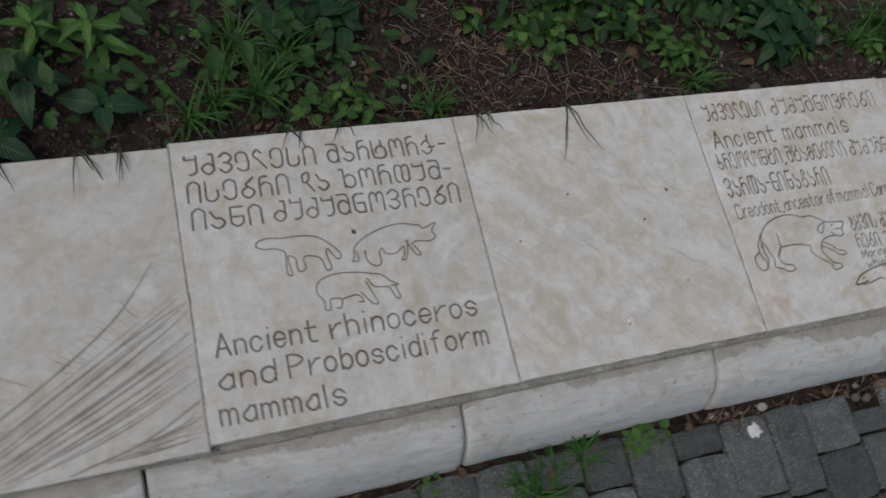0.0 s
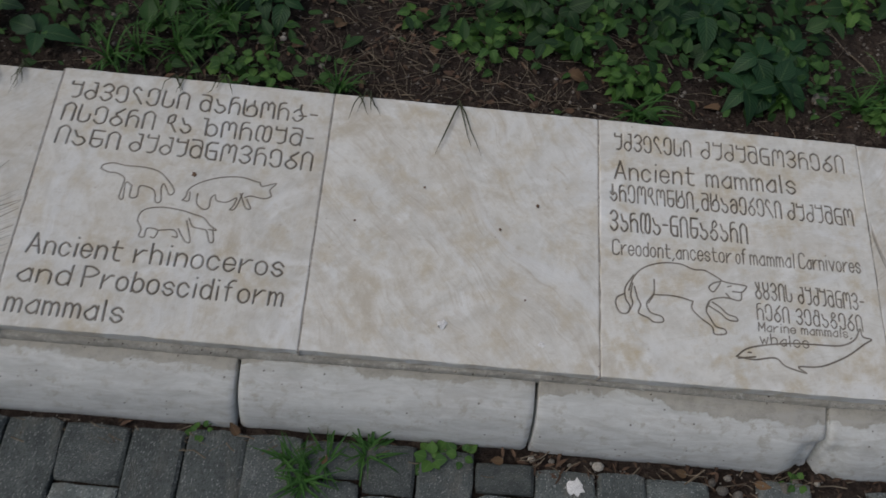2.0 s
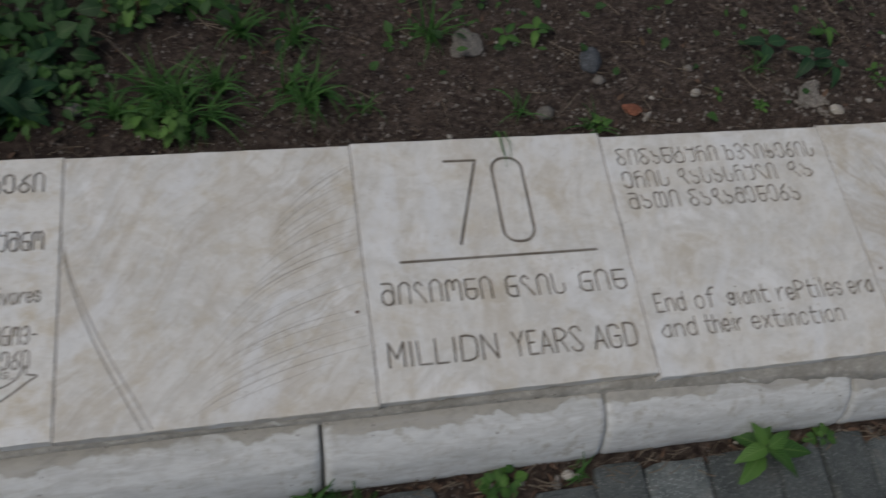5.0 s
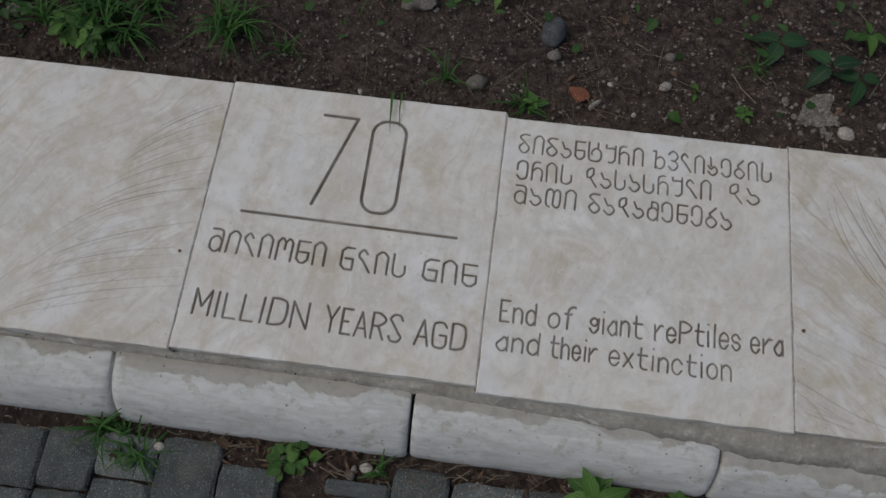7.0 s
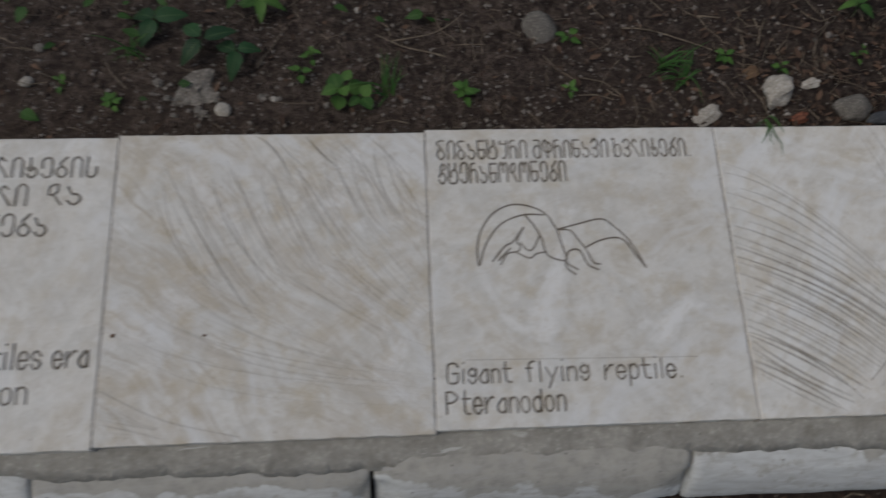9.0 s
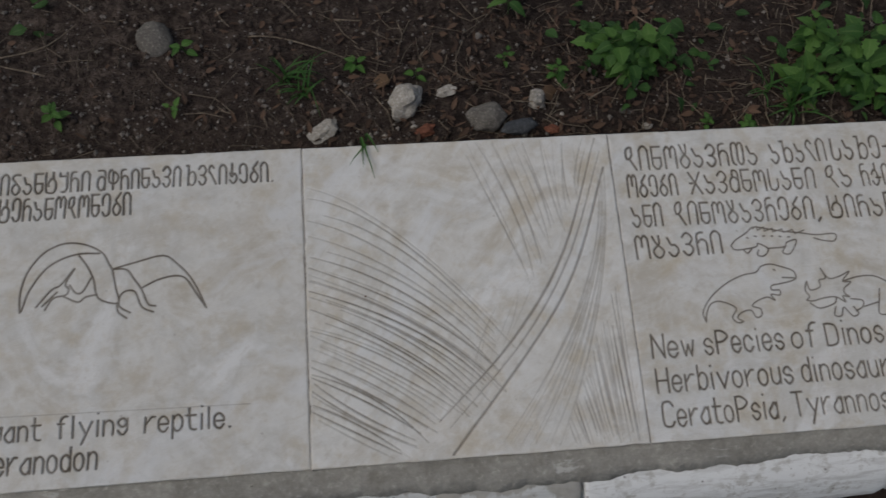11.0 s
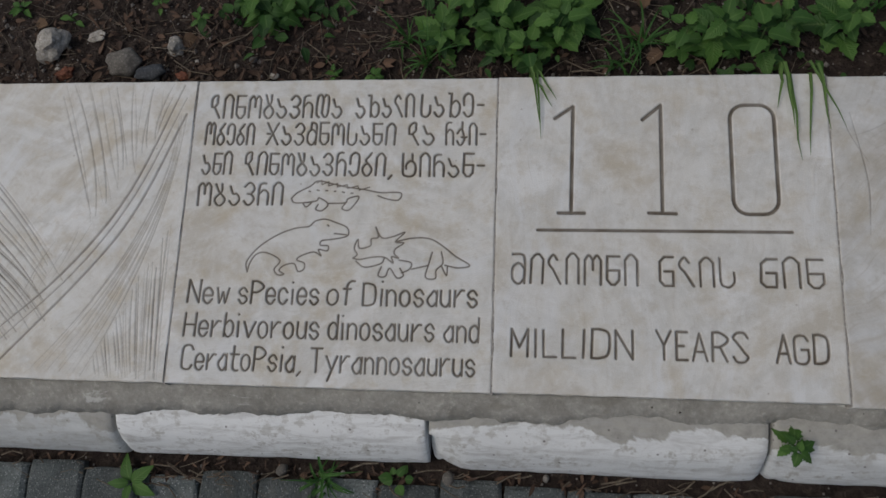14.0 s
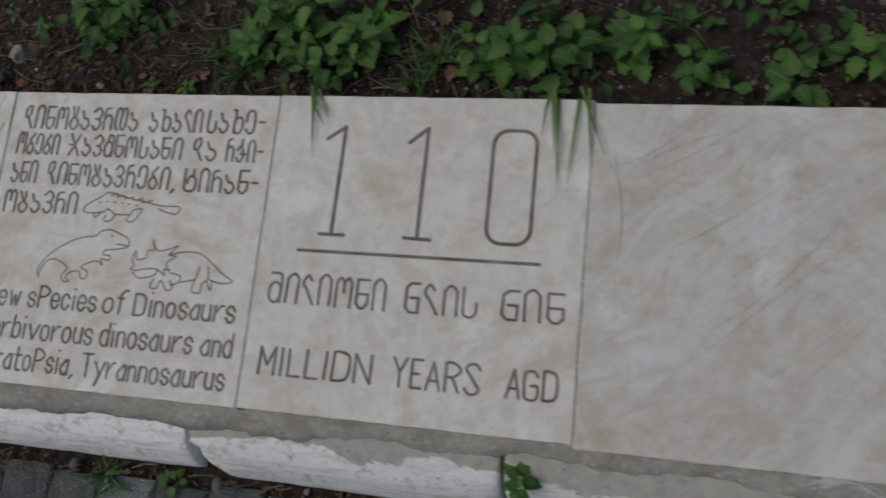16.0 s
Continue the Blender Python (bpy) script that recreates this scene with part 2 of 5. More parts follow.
def soil_material():
    n = Nodes("dark_soil")
    where = n.place()
    broad = n.noise(where, 3.0, 5, 0.6)
    crumbs = n.noise(where, 55.0, 6, 0.72, 0.4)
    grit = n.put("TexVoronoi", {"Vector": where, "Scale": 130.0}).outputs
    colour = n.ramp(crumbs, (0.36, (0.014, 0.010, 0.0085)), (0.5, (0.044, 0.034, 0.028)), (0.68, (0.115, 0.093, 0.077)))
    colour = n.mix(n.ramp(broad, (0.4, 0.0), (0.7, 0.5)), colour, (0.075, 0.058, 0.048))
    # Soil colour is scaled up near one point, down and slightly redder farther out.
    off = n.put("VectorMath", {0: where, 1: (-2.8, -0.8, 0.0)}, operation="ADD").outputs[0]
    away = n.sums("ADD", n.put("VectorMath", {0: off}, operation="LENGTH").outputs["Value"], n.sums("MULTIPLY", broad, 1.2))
    soil_tint = n.ramp(n.sums("MULTIPLY", away, 0.25), (0.36, (1.5, 1.45, 1.42)), (0.56, (0.86, 0.82, 0.81)))
    colour = n.mix(1.0, colour, soil_tint, "MULTIPLY")
    pale = n.sums("MULTIPLY", n.ramp(grit[0], (0.18, 1.0), (0.3, 0.0)), n.ramp(n.put("SeparateColor", {0: grit[1]}).outputs[0], (0.86, 0.0), (0.9, 0.8)))
    colour = n.mix(pale, colour, (0.34, 0.31, 0.28))
    height = n.sums("ADD", n.sums("MULTIPLY", crumbs, 1.0), n.sums("MULTIPLY", n.noise(where, 210.0, 3), 0.4))
    return n.finish(colour, 0.92, n.bump(height, 1.0, 0.02), 0.2)


M_KERB = kerb_material()
M_MORTAR = plain_rough("grey_mortar", (0.23, 0.222, 0.195), (0.40, 0.39, 0.35), 22.0, 110.0, 0.6, 0.004, speck=0.5, splash=True)
M_JOINT = plain_rough("dusty_joint", (0.27, 0.25, 0.22), (0.46, 0.435, 0.395), 30.0, 160.0, 0.4, 0.003)
M_SETT = granite_material()
M_SOIL = soil_material()
M_STONE = plain_rough("river_stone", (0.17, 0.155, 0.135), (0.34, 0.32, 0.285), 22.0, 240.0, 0.4, 0.003, 0.55)
M_PALE = plain_rough("pale_limestone", (0.36, 0.335, 0.29), (0.56, 0.53, 0.47), 18.0, 200.0, 0.4, 0.004, 0.2)
M_CRUMBLE = plain_rough("crumbled_concrete", (0.17, 0.15, 0.125), (0.46, 0.43, 0.38), 48.0, 200.0, 0.9, 0.01)
M_CLOD = plain_rough("soil_clods", (0.036, 0.026, 0.021), (0.13, 0.098, 0.078), 26.0, 150.0, 0.4, 0.003)
M_SLATE = plain_rough("dark_slate", (0.05, 0.055, 0.062), (0.11, 0.12, 0.13), 20.0, 200.0, 0.4, 0.003)
M_BRICK = plain_rough("orange_fired_clay", (0.15, 0.058, 0.036), (0.26, 0.11, 0.066), 26.0, 240.0, 0.4, 0.003)
M_LIME = plain_rough("lime_spot", (0.74, 0.74, 0.73), (0.80, 0.80, 0.79), 90.0, 500.0, 0.3, 0.002)
M_GRIT = plain_rough("soil_grit", (0.11, 0.095, 0.08), (0.35, 0.32, 0.285), 8.0, 200.0, 0.3, 0.002)
M_DARKLEAF = leaf_material("dark_broad_leaf", (0.013, 0.046, 0.018), (0.032, 0.095, 0.034), (0.09, 0.15, 0.06))
M_LEAF = leaf_material("green_leaf", (0.034, 0.10, 0.019), (0.10, 0.215, 0.040), (0.15, 0.25, 0.07))
M_YOUNG = leaf_material("young_leaf", (0.045, 0.13, 0.02), (0.10, 0.22, 0.04), (0.2, 0.34, 0.1))
M_COVER = leaf_material("low_cover_leaf", (0.020, 0.064, 0.014), (0.062, 0.150, 0.030), (0.1, 0.18, 0.06), island=True)
M_UNDER = leaf_material("undergrowth_leaf", (0.014, 0.044, 0.014), (0.046, 0.118, 0.028), (0.08, 0.14, 0.05), island=True)
M_GRASS = leaf_material("grass_blade", (0.036, 0.118, 0.024), (0.078, 0.185, 0.040), (0.13, 0.24, 0.07), island=True)
M_BLADE = leaf_material("yellow_green_blade", (0.075, 0.165, 0.035), (0.17, 0.27, 0.075), (0.25, 0.34, 0.13), island=True)
M_SPRIG = leaf_material("dark_dry_blade", (0.05, 0.055, 0.032), (0.09, 0.10, 0.05), (0.12, 0.13, 0.07), island=True)
M_DRY = leaf_material("dry_leaf", (0.075, 0.046, 0.030), (0.18, 0.112, 0.058), (0.2, 0.14, 0.08), dry=True)
M_LITTER = leaf_material("leaf_litter", (0.040, 0.025, 0.019), (0.155, 0.095, 0.062), (0.16, 0.1, 0.06), dry=True, island=True)
M_STRAW = plain_rough("dry_straw", (0.13, 0.10, 0.072), (0.30, 0.25, 0.185), 14.0, 120.0, 0.2, 0.001)
M_STEM = plain_rough("green_stem", (0.05, 0.095, 0.03), (0.10, 0.16, 0.05), 30.0, 200.0, 0.2, 0.001)


# ---- helpers for meshes ----
def mesh_of(name, bm, material, smooth=False):
    data = bpy.data.meshes.new(name)
    bmesh.ops.recalc_face_normals(bm, faces=bm.faces)
    bm.to_mesh(data)
    bm.free()
    data.materials.append(material)
    if smooth:
        data.polygons.foreach_set("use_smooth", [True] * len(data.polygons))
    return data


def part(name, data, parent, label="", m=None):
    ob = new(name, data)
    ob.parent = parent
    if m is not None:
        ob.matrix_basis = m
    return tagged(ob, label=label)


def bend(points, steps=6):
    """A smooth line through the points (Catmull-Rom)."""
    p = np.array(points, float)
    if len(p) < 3:
        return p
    q = np.vstack([2 * p[0] - p[1], p, 2 * p[-1] - p[-2]])
    out = []
    for a, b, c, d in zip(q[:-3], q[1:-2], q[2:-1], q[3:]):
        for t in np.linspace(0, 1, steps, endpoint=False):
            out.append(0.5 * (2 * b + (c - a) * t + (2 * a - 5 * b + 4 * c - d) * t * t + (3 * b - a - 3 * c + d) * t ** 3))
    return np.array(out + [p[-1]])


# ---- the carved slabs ----
SIZE, MARGIN, CELLS, BLOCK = 0.5, 0.0042, 400, 8
STEP = (SIZE - 2 * MARGIN) / CELLS


class Carving:
    """How deep each point of a slab's face is cut, and by which inscription or drawing."""

    def __init__(self):
        self.cut = np.zeros((CELLS + 1, CELLS + 1))
        self.depth = np.zeros((CELLS + 1, CELLS + 1))
        self.owner = np.zeros((CELLS + 1, CELLS + 1), int)
        self.parts = []

    def group(self, name, label):
        self.parts.append((name, label))

    def window(self, u0, u1, v0, v1):
        i0, i1 = (int(np.clip(math.floor((a - MARGIN) / STEP), 1, CELLS - 1)) for a in (u0, u1))
        j0, j1 = (int(np.clip(math.floor((a - MARGIN) / STEP), 1, CELLS - 1)) for a in (v0, v1))
        return slice(i0, i1 + 1), slice(j0, j1 + 1)

    def lay(self, w, cut, depth):
        old = self.cut[w]
        more = cut > old
        self.owner[w] = np.where(more, len(self.parts), self.owner[w])
        self.cut[w] = np.maximum(old, cut)
        self.depth[w] = np.maximum(self.depth[w], cut * depth)

    def line(self, points, half=0.0016, depth=0.0016, strength=1.0, taper=False):
        p = np.asarray(points, float)
        n = max(1, len(p) - 1)
        for k, (a, b) in enumerate(zip(p[:-1], p[1:])):
            h = half * (0.35 + 0.65 * math.sin(math.pi * (k + 0.5) / n)) if taper else half
            r = h + 0.002
            w = self.window(min(a[0], b[0]) - r, max(a[0], b[0]) + r, min(a[1], b[1]) - r, max(a[1], b[1]) + r)
            u = MARGIN + STEP * np.arange(w[0].start, w[0].stop)[:, None]
            v = MARGIN + STEP * np.arange(w[1].start, w[1].stop)[None, :]
            d = b - a
            t = np.clip(((u - a[0]) * d[0] + (v - a[1]) * d[1]) / max(1e-12, d @ d), 0, 1)
            s = np.hypot(u - a[0] - t * d[0], v - a[1] - t * d[1]) - h
            self.lay(w, strength * np.clip(0.5 - s / 0.0018, 0, 1), depth)

    def drawing(self, text, half=0.0011, depth=0.0012):
        for stroke in text.split("/"):
            points = [[float(c) / 1000 for c in p.split(",")] for p in stroke.split()]
            self.line(bend(points, 4), half, depth)

    def row(self, pieces, v_left, v_right, height, depth=0.0028):
        """A line of words, each with its own start and end."""
        first, last = pieces[0][1], pieces[-1][2]
        for text, u0, u1 in pieces:
            a, b = (v_left + (v_right - v_left) * (u - first) / (last - first) for u in (u0, u1))
            self.words(text, u0, u1, a, b, height, depth)

    def words(self, text, u0, u1, v_left, v_right, height, depth=0.0028):
        """One line of writing from u0 to u1 on a baseline from v_left to v_right, each letter cut by hand with a round chisel; height is that of its capitals."""
        hand = random.Random(text)
        at, letters = 0.0, []
        for letter in text:
            if letter == " ":
                at += 2.6
                continue
            cuts = [stroke_points(cut) for cut in LETTERS[letter].split("/")]
            wide = max(p[:, 0].max() for p in cuts)
            aside = 0.0 if wide > 0.5 else 0.4
            letters.append((at + aside, cuts))
            at += wide + 1.55 + 2 * aside
        at -= 1.3
        half = max(0.00105, min(0.0017, 0.044 * height))
        for start, cuts in letters:
            lean, grow, lift = hand.uniform(-0.03, 0.05), hand.uniform(0.96, 1.05), hand.uniform(-0.012, 0.012)
            for p in cuts:
                y = (p[:, 1] - 2) / 6 * grow + lift
                u = u0 + (start + p[:, 0] + lean * 6 * y) / at * (u1 - u0)
                v = v_left + (v_right - v_left) * (u - u0) / (u1 - u0) + y * height
                self.line(np.stack([u, v], 1), half * hand.uniform(0.9, 1.12), depth)


# Letters as chisel cuts: points of column and row on a grid, feet in row 2, heads in row 8; a cut with ~ is rounded.
LETTERS = {
    "A": "02 28 42/14 34", "C": "~47 38 18 07 03 12 32 43", "D": "02 08/~08 28 47 43 22 02", "E": "38 08 02 32/05 25", "G": "~47 38 18 07 03 12 32 43 45/45 25",
    "H": "02 08/42 48/05 45", "I": "02 08", "L": "08 02 32", "M": "02 08 24 48 42", "N": "02 08 42 48", "P": "02 08/~08 28 47 46 25 05", "R": "02 08/~08 28 47 46 25 05/25 42",
    "S": "~47 38 18 07 16 34 43 32 12 03", "T": "08 48/28 22", "Y": "08 25 48/25 22",
    "a": "~35 26 15 04 03 12 22 33/36 32", "b": "08 02/~05 16 26 35 33 22 12 03", "c": "~35 26 16 05 03 12 22 33", "d": "38 32/~35 26 16 05 03 12 22 33",
    "e": "04 34/~34 35 26 16 05 03 12 22 33", "f": "~38 28 17 15 12/06 26", "g": "~35 26 16 05 14 24 35/36 33/~33 22 12 03", "h": "08 02/~05 16 26 35 32",
    "i": "06 02/08 08", "l": "08 02", "m": "06 02/~05 16 25 22/~25 36 45 42", "n": "06 02/~05 16 26 35 32", "o": "~16 26 35 33 22 12 03 05 16", "p": "06 00/~05 16 26 35 33 22 12 03",
    "r": "06 02/~04 15 26 36", "s": "~35 26 16 05 14 24 33 22 12 03", "t": "~18 13 22 32/06 36", "u": "~06 03 12 22 33/36 32", "v": "06 22 46", "w": "06 12 25 32 46",
    "x": "06 32/02 36", "y": "06 23/46 10", ",": "12 01", ".": "02 02", "-": "05 25",
    "ა": "~07 15 25 34 33 22 12 03", "ბ": "~38 27 16 25 34 33 22 12 03 04 15 25", "გ": "~38 18 07 16 25 34 33 22 12 03 04 15", "დ": "~05 07 18 28 27 26 15 05/15 32",
    "ე": "~05 07 18 28 37 33 22 12 03", "ვ": "~07 18 28 37 36 25 15/~25 34 33 22 12 03", "ზ": "~08 16 25 34 33 22 12 03 04 15 26 28", "თ": "~12 03 07 18 27 24/~27 38 47 43 32 23 24",
    "ი": "02 07/~07 18 28 37/37 32", "კ": "~05 14 25 34 33 22 12 03/18 15", "ლ": "~27 18 07 06 15/15 32", "მ": "~08 28 37 32/~35 26 16 05 03 12 22 33",
    "ნ": "38 08 03 12 22 33 35 05", "ო": "02 07/~07 18 27/27 25/~27 38 47/47 42", "პ": "~04 15 25 34 33 22 12 03/~15 17 28 37 26", "რ": "~28 18 07 02/~05 16 26 35 32",
    "ს": "~08 03 12 22 33 35", "ტ": "~08 03 12 32 43 45 36 26 15 14/38 36", "უ": "~08 07 17 37/38 33/~33 22 12", "ფ": "~27 18 07 05 14 34 45 46 37 27 22",
    "ქ": "~05 16 26 34 33 22 12 03/28 26/24 44", "ღ": "~08 06 15 25 36 38/~25 34 33 22 12 03 04 15", "შ": "~18 28 37 32/~35 26 16 05 03 12 22 33/18 16", "ც": "~06 17 27 36 33 22 12 03 04 15 25",
    "ძ": "28 38 33/~34 25 15 04 03 12 22 33", "წ": "38 18 07 03 12 32 33 35 15", "ხ": "08 18 12/~15 26 36 45 43 32 22 13", "ჯ": "08 42/48 02/05 15",
}


def stroke_points(cut):
    p = np.array([(int(q[0]), int(q[1])) for q in cut.strip("~").split()], float)
    return bend(p, 4) if cut[0] == "~" else p


def bed(faces, z, carved, material, name, smooth):
    """A mesh of the grid cells given by their four corner numbers."""
    used, back = np.unique(faces, return_inverse=True)
    i, j = used // (CELLS + 1), used % (CELLS + 1)
    co = np.stack([MARGIN + STEP * i, MARGIN + STEP * j, z.ravel()[used]], 1)
    data = bpy.data.meshes.new(name)
    data.from_pydata(co.tolist(), [], back.reshape(-1, 4).tolist())
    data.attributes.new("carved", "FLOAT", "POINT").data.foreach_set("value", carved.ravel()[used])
    data.materials.append(material)
    if smooth:
        data.polygons.foreach_set("use_smooth", [True] * len(data.polygons))
    return data


def slab(x, label, carving, material, dy=0.0, dz=0.0, tilt=0.0):
    """A square stone slab on the wall's bed; its carved lines are parts of their own."""
    c = carving
    z = -c.depth
    ids = np.arange((CELLS + 1) ** 2).reshape(CELLS + 1, CELLS + 1)
    quad = np.stack([ids[:-1, :-1], ids[1:, :-1], ids[1:, 1:], ids[:-1, 1:]], -1)
    corners = np.stack([c.cut[:-1, :-1], c.cut[1:, :-1], c.cut[1:, 1:], c.cut[:-1, 1:]], -1)
    owners = np.stack([c.owner[:-1, :-1], c.owner[1:, :-1], c.owner[1:, 1:], c.owner[:-1, 1:]], -1)
    most = corners.max(-1)
    who = np.where(most > 0.02, np.take_along_axis(owners, corners.argmax(-1)[..., None], -1)[..., 0], 0)
    nb = CELLS // BLOCK
    busy = most.reshape(nb, BLOCK, nb, BLOCK).max((1, 3)) > 0.004
    fine = np.repeat(np.repeat(busy, BLOCK, 0), BLOCK, 1)
    k = np.arange(nb) * BLOCK
    I, J = np.meshgrid(k, k, indexing="ij")
    coarse = np.stack([ids[I, J], ids[I + BLOCK, J], ids[I + BLOCK, J + BLOCK], ids[I, J + BLOCK]], -1)[~busy]
    base = np.vstack([coarse.reshape(-1, 4), quad[fine & (who == 0)].reshape(-1, 4)])
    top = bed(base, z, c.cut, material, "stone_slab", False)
    bm = bmesh.new()
    bm.from_mesh(top)
    rim, rng = [], random.Random(round(x * 10) + 50)
    for inset, depth_z, rough in ((MARGIN, 0.0, 0.0), (0.0020, -0.0003, 0.0006), (0.0008, -0.0018, 0.0005), (0.0008, -0.028, 0.0005)):
        ring = []
        for side in range(4):
            for s in range(24):
                f = inset + (SIZE - 2 * inset) * s / 24
                o = inset + (rng.uniform(-rough, rough) if s else 0) + (rng.choice((0, 0, 0, 0, 0, 0.0022)) if rough == 0.0005 and s else 0)
                u, v = ((f, o), (SIZE - o, f), (SIZE - f, SIZE - o), (o, SIZE - f))[side]
                ring.append(bm.verts.new((u, v, depth_z)))
        rim.append(ring)
    for a, b in zip(rim[:-1], rim[1:]):
        for s in range(96):
            bm.faces.new((a[s], b[s], b[(s + 1) % 96], a[(s + 1) % 96]))
    bm.faces.new(rim[-1][::-1])
    data = bpy.data.meshes.new("stone_slab")
    bm.to_mesh(data)
    bm.free()
    data.materials.append(material)
    ob = new("stone_slab", data)
    ob.matrix_basis = pose(x, dy, dz, tilt, 0, 0)
    tagged(ob, label, "stone slab", "row of stone slabs")
    for number, (name, words) in enumerate(c.parts, 1):
        mine = quad[fine & (who == number)].reshape(-1, 4)
        if len(mine):
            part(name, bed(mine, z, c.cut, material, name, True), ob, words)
    return ob


def strokes(c, first, last, count, rng, half=0.0012, depth=0.001, strength=0.7, jitter=0.006):
    """A family of cut lines that pass over from one curve of three points to another."""
    a, b = np.array(first, float), np.array(last, float)
    for k in range(count):
        f = (k + rng.uniform(-0.3, 0.3)) / max(1, count - 1)
        p = a + (b - a) * f + np.array([[rng.uniform(-jitter, jitter) for _ in range(2)] for _ in range(3)])
        t = np.linspace(0, 1, 14)[:, None]
        curve = (1 - t) ** 2 * p[0] + 2 * t * (1 - t) * (2 * p[1] - 0.5 * p[0] - 0.5 * p[2]) + t * t * p[2]
        cut = rng.uniform(0.0, 0.22)
        curve = curve[int(cut * 14 * rng.random()):14 - int(cut * 10)]
        c.line(curve, half * rng.uniform(0.55, 1.0), depth * 1.4, min(0.85, strength * rng.uniform(0.55, 1.1)), True)


# veins: angle, seed, warm stain, strength of the streaks, tone of the stone
STONES = [stone_material("cream_limestone", *row) for row in (
    (20, 1, 0.4, 0.5, 0.9), (38, 2, 0.35, 0.5, 0.87), (75, 3, 0.5, 0.22, 0.93), (-52, 4, 0.45, 0.75, 1.0), (10, 5, 0.6, 0.25, 1.03), (48, 6, 0.35, 0.75, 0.98),
    (80, 7, 0.3, 0.4, 1.0), (70, 8, 0.2, 0.25, 1.0), (-42, 9, 0.45, 1.05, 0.96), (30, 10, 0.38, 0.22, 0.98), (50, 11, 0.4, 0.4, 1.05), (15, 12, 0.45, 0.15, 1.0),
    (85, 13, 0.3, 0.25, 0.98), (42, 14, 0.35, 0.65, 0.86), (10, 15, 0.3, 0.3, 0.88))]
rng = random.Random(11)

c = Carving()
slab(-1.0, "cream limestone slab, plain, at the end of the row", c, STONES[0], -0.004, 0.001)

c = Carving()
c.group("fan_carving", "shallow curved chisel lines")
c.line(bend([(0.0, -0.03), (0.227, 0.102), (0.379, 0.212), (0.454, 0.305)]), 0.0018, 0.0016, 0.7, True)
c.line(bend([(0.20, -0.03), (0.314, 0.006), (0.41, 0.032), (0.498, 0.078)]), 0.0018, 0.0016, 0.65)
strokes(c, [(0.12, 0.01), (0.36, 0.17), (0.50, 0.265)], [(0.22, 0.005), (0.37, 0.05), (0.50, 0.11)], 30, rng, 0.0015, 0.0011, 0.75)
strokes(c, [(0.28, 0.17), (0.31, 0.155), (0.335, 0.145)], [(0.40, 0.245), (0.41, 0.23), (0.425, 0.215)], 12, rng, 0.0015, 0.001, 0.5)
strokes(c, [(0.10, 0.12), (0.16, 0.10), (0.22, 0.085)], [(0.2, 0.18), (0.24, 0.165), (0.28, 0.145)], 9, rng, 0.0014, 0.001, 0.5)
strokes(c, [(0.34, 0.008), (0.42, 0.015), (0.498, 0.02)], [(0.40, 0.03), (0.45, 0.045), (0.498, 0.07)], 14, rng, 0.0012, 0.001, 0.8)
strokes(c, [(0.02, 0.01), (0.10, 0.05), (0.2, 0.10)], [(0.10, 0.005), (0.2, 0.05), (0.3, 0.10)], 10, rng, 0.0012, 0.001, 0.6)
slab(-0.5, "cream limestone slab with curved chisel lines across one corner", c, STONES[1], -0.008, 0.0)

c = Carving()
c.group("georgian_inscription", "carved Georgian lettering with dark lines")
c.row([("უძველესი", 0.022, 0.238), ("მარტორქ-", 0.26, 0.474)], 0.438, 0.432, 0.034)
c.row([("ისებრი", 0.02, 0.185), ("და", 0.208, 0.252), ("ხორთუმ-", 0.273, 0.474)], 0.389, 0.381, 0.034)
c.row([("იანი", 0.021, 0.133), ("ძუძუმწოვრები", 0.152, 0.478)], 0.341, 0.333, 0.034)
c.group("elephant_carving", "fine carved outline of an early elephant")
c.drawing("113,298 116,306 133,311 152,308 184,308 211,303 229,290 247,268 240,259 227,279 224,268 228,246 219,243 212,265 187,271 186,250 174,248 173,270 / 173,270 161,275 163,244 156,247 158,278 154,286 140,292 127,292 113,298")
c.group("rhinoceros_carving", "fine carved outline of a walking rhinoceros")
c.drawing("264,251 269,259 272,274 290,289 323,302 358,306 384,300 391,299 397,292 420,300 411,286 415,274 402,268 380,271 370,267 / 274,268 275,251 264,251 / 288,266 290,247 303,237 312,242 312,258 318,267 323,256 341,255 356,265 353,249 348,241 357,245 365,275 / 361,274 374,248 383,247 374,264")
c.group("mammoth_carving", "fine carved outline of a tusked mammal")
c.drawing("197,204 198,218 209,229 236,234 269,231 288,226 307,221 320,208 332,200 319,200 / 326,201 331,179 324,178 316,197 305,200 291,203 282,218 / 197,204 206,190 205,177 214,176 216,192 234,190 231,176 224,177 / 234,190 261,193 269,181 261,181 / 268,196 283,175 292,176 279,213")
c.group("english_inscription", "carved English lettering with dark lines")
c.row([("Ancient", 0.028, 0.184), ("rhinoceros", 0.207, 0.457)], 0.130, 0.127, 0.034)
c.row([("and", 0.027, 0.112), ("Proboscidiform", 0.132, 0.464)], 0.079, 0.074, 0.034)
c.words("mammals", 0.021, 0.211, 0.026, 0.022, 0.034)
slab(0.0, "cream limestone slab carved with rhinoceros and elephant lettering", c, STONES[2], 0.0, 0.0)

c = Carving()
c.group("faint_scratches", "faint shallow scratches")
strokes(c, [(0.30, 0.49), (0.36, 0.38), (0.45, 0.25)], [(0.20, 0.48), (0.30, 0.33), (0.44, 0.18)], 3, rng, 0.0011, 0.0005, 0.3)
slab(0.5, "blank cream limestone slab with brown streaks", c, STONES[3], 0.001, -0.001)

c = Carving()
c.group("georgian_inscription", "carved Georgian lettering with dark lines")
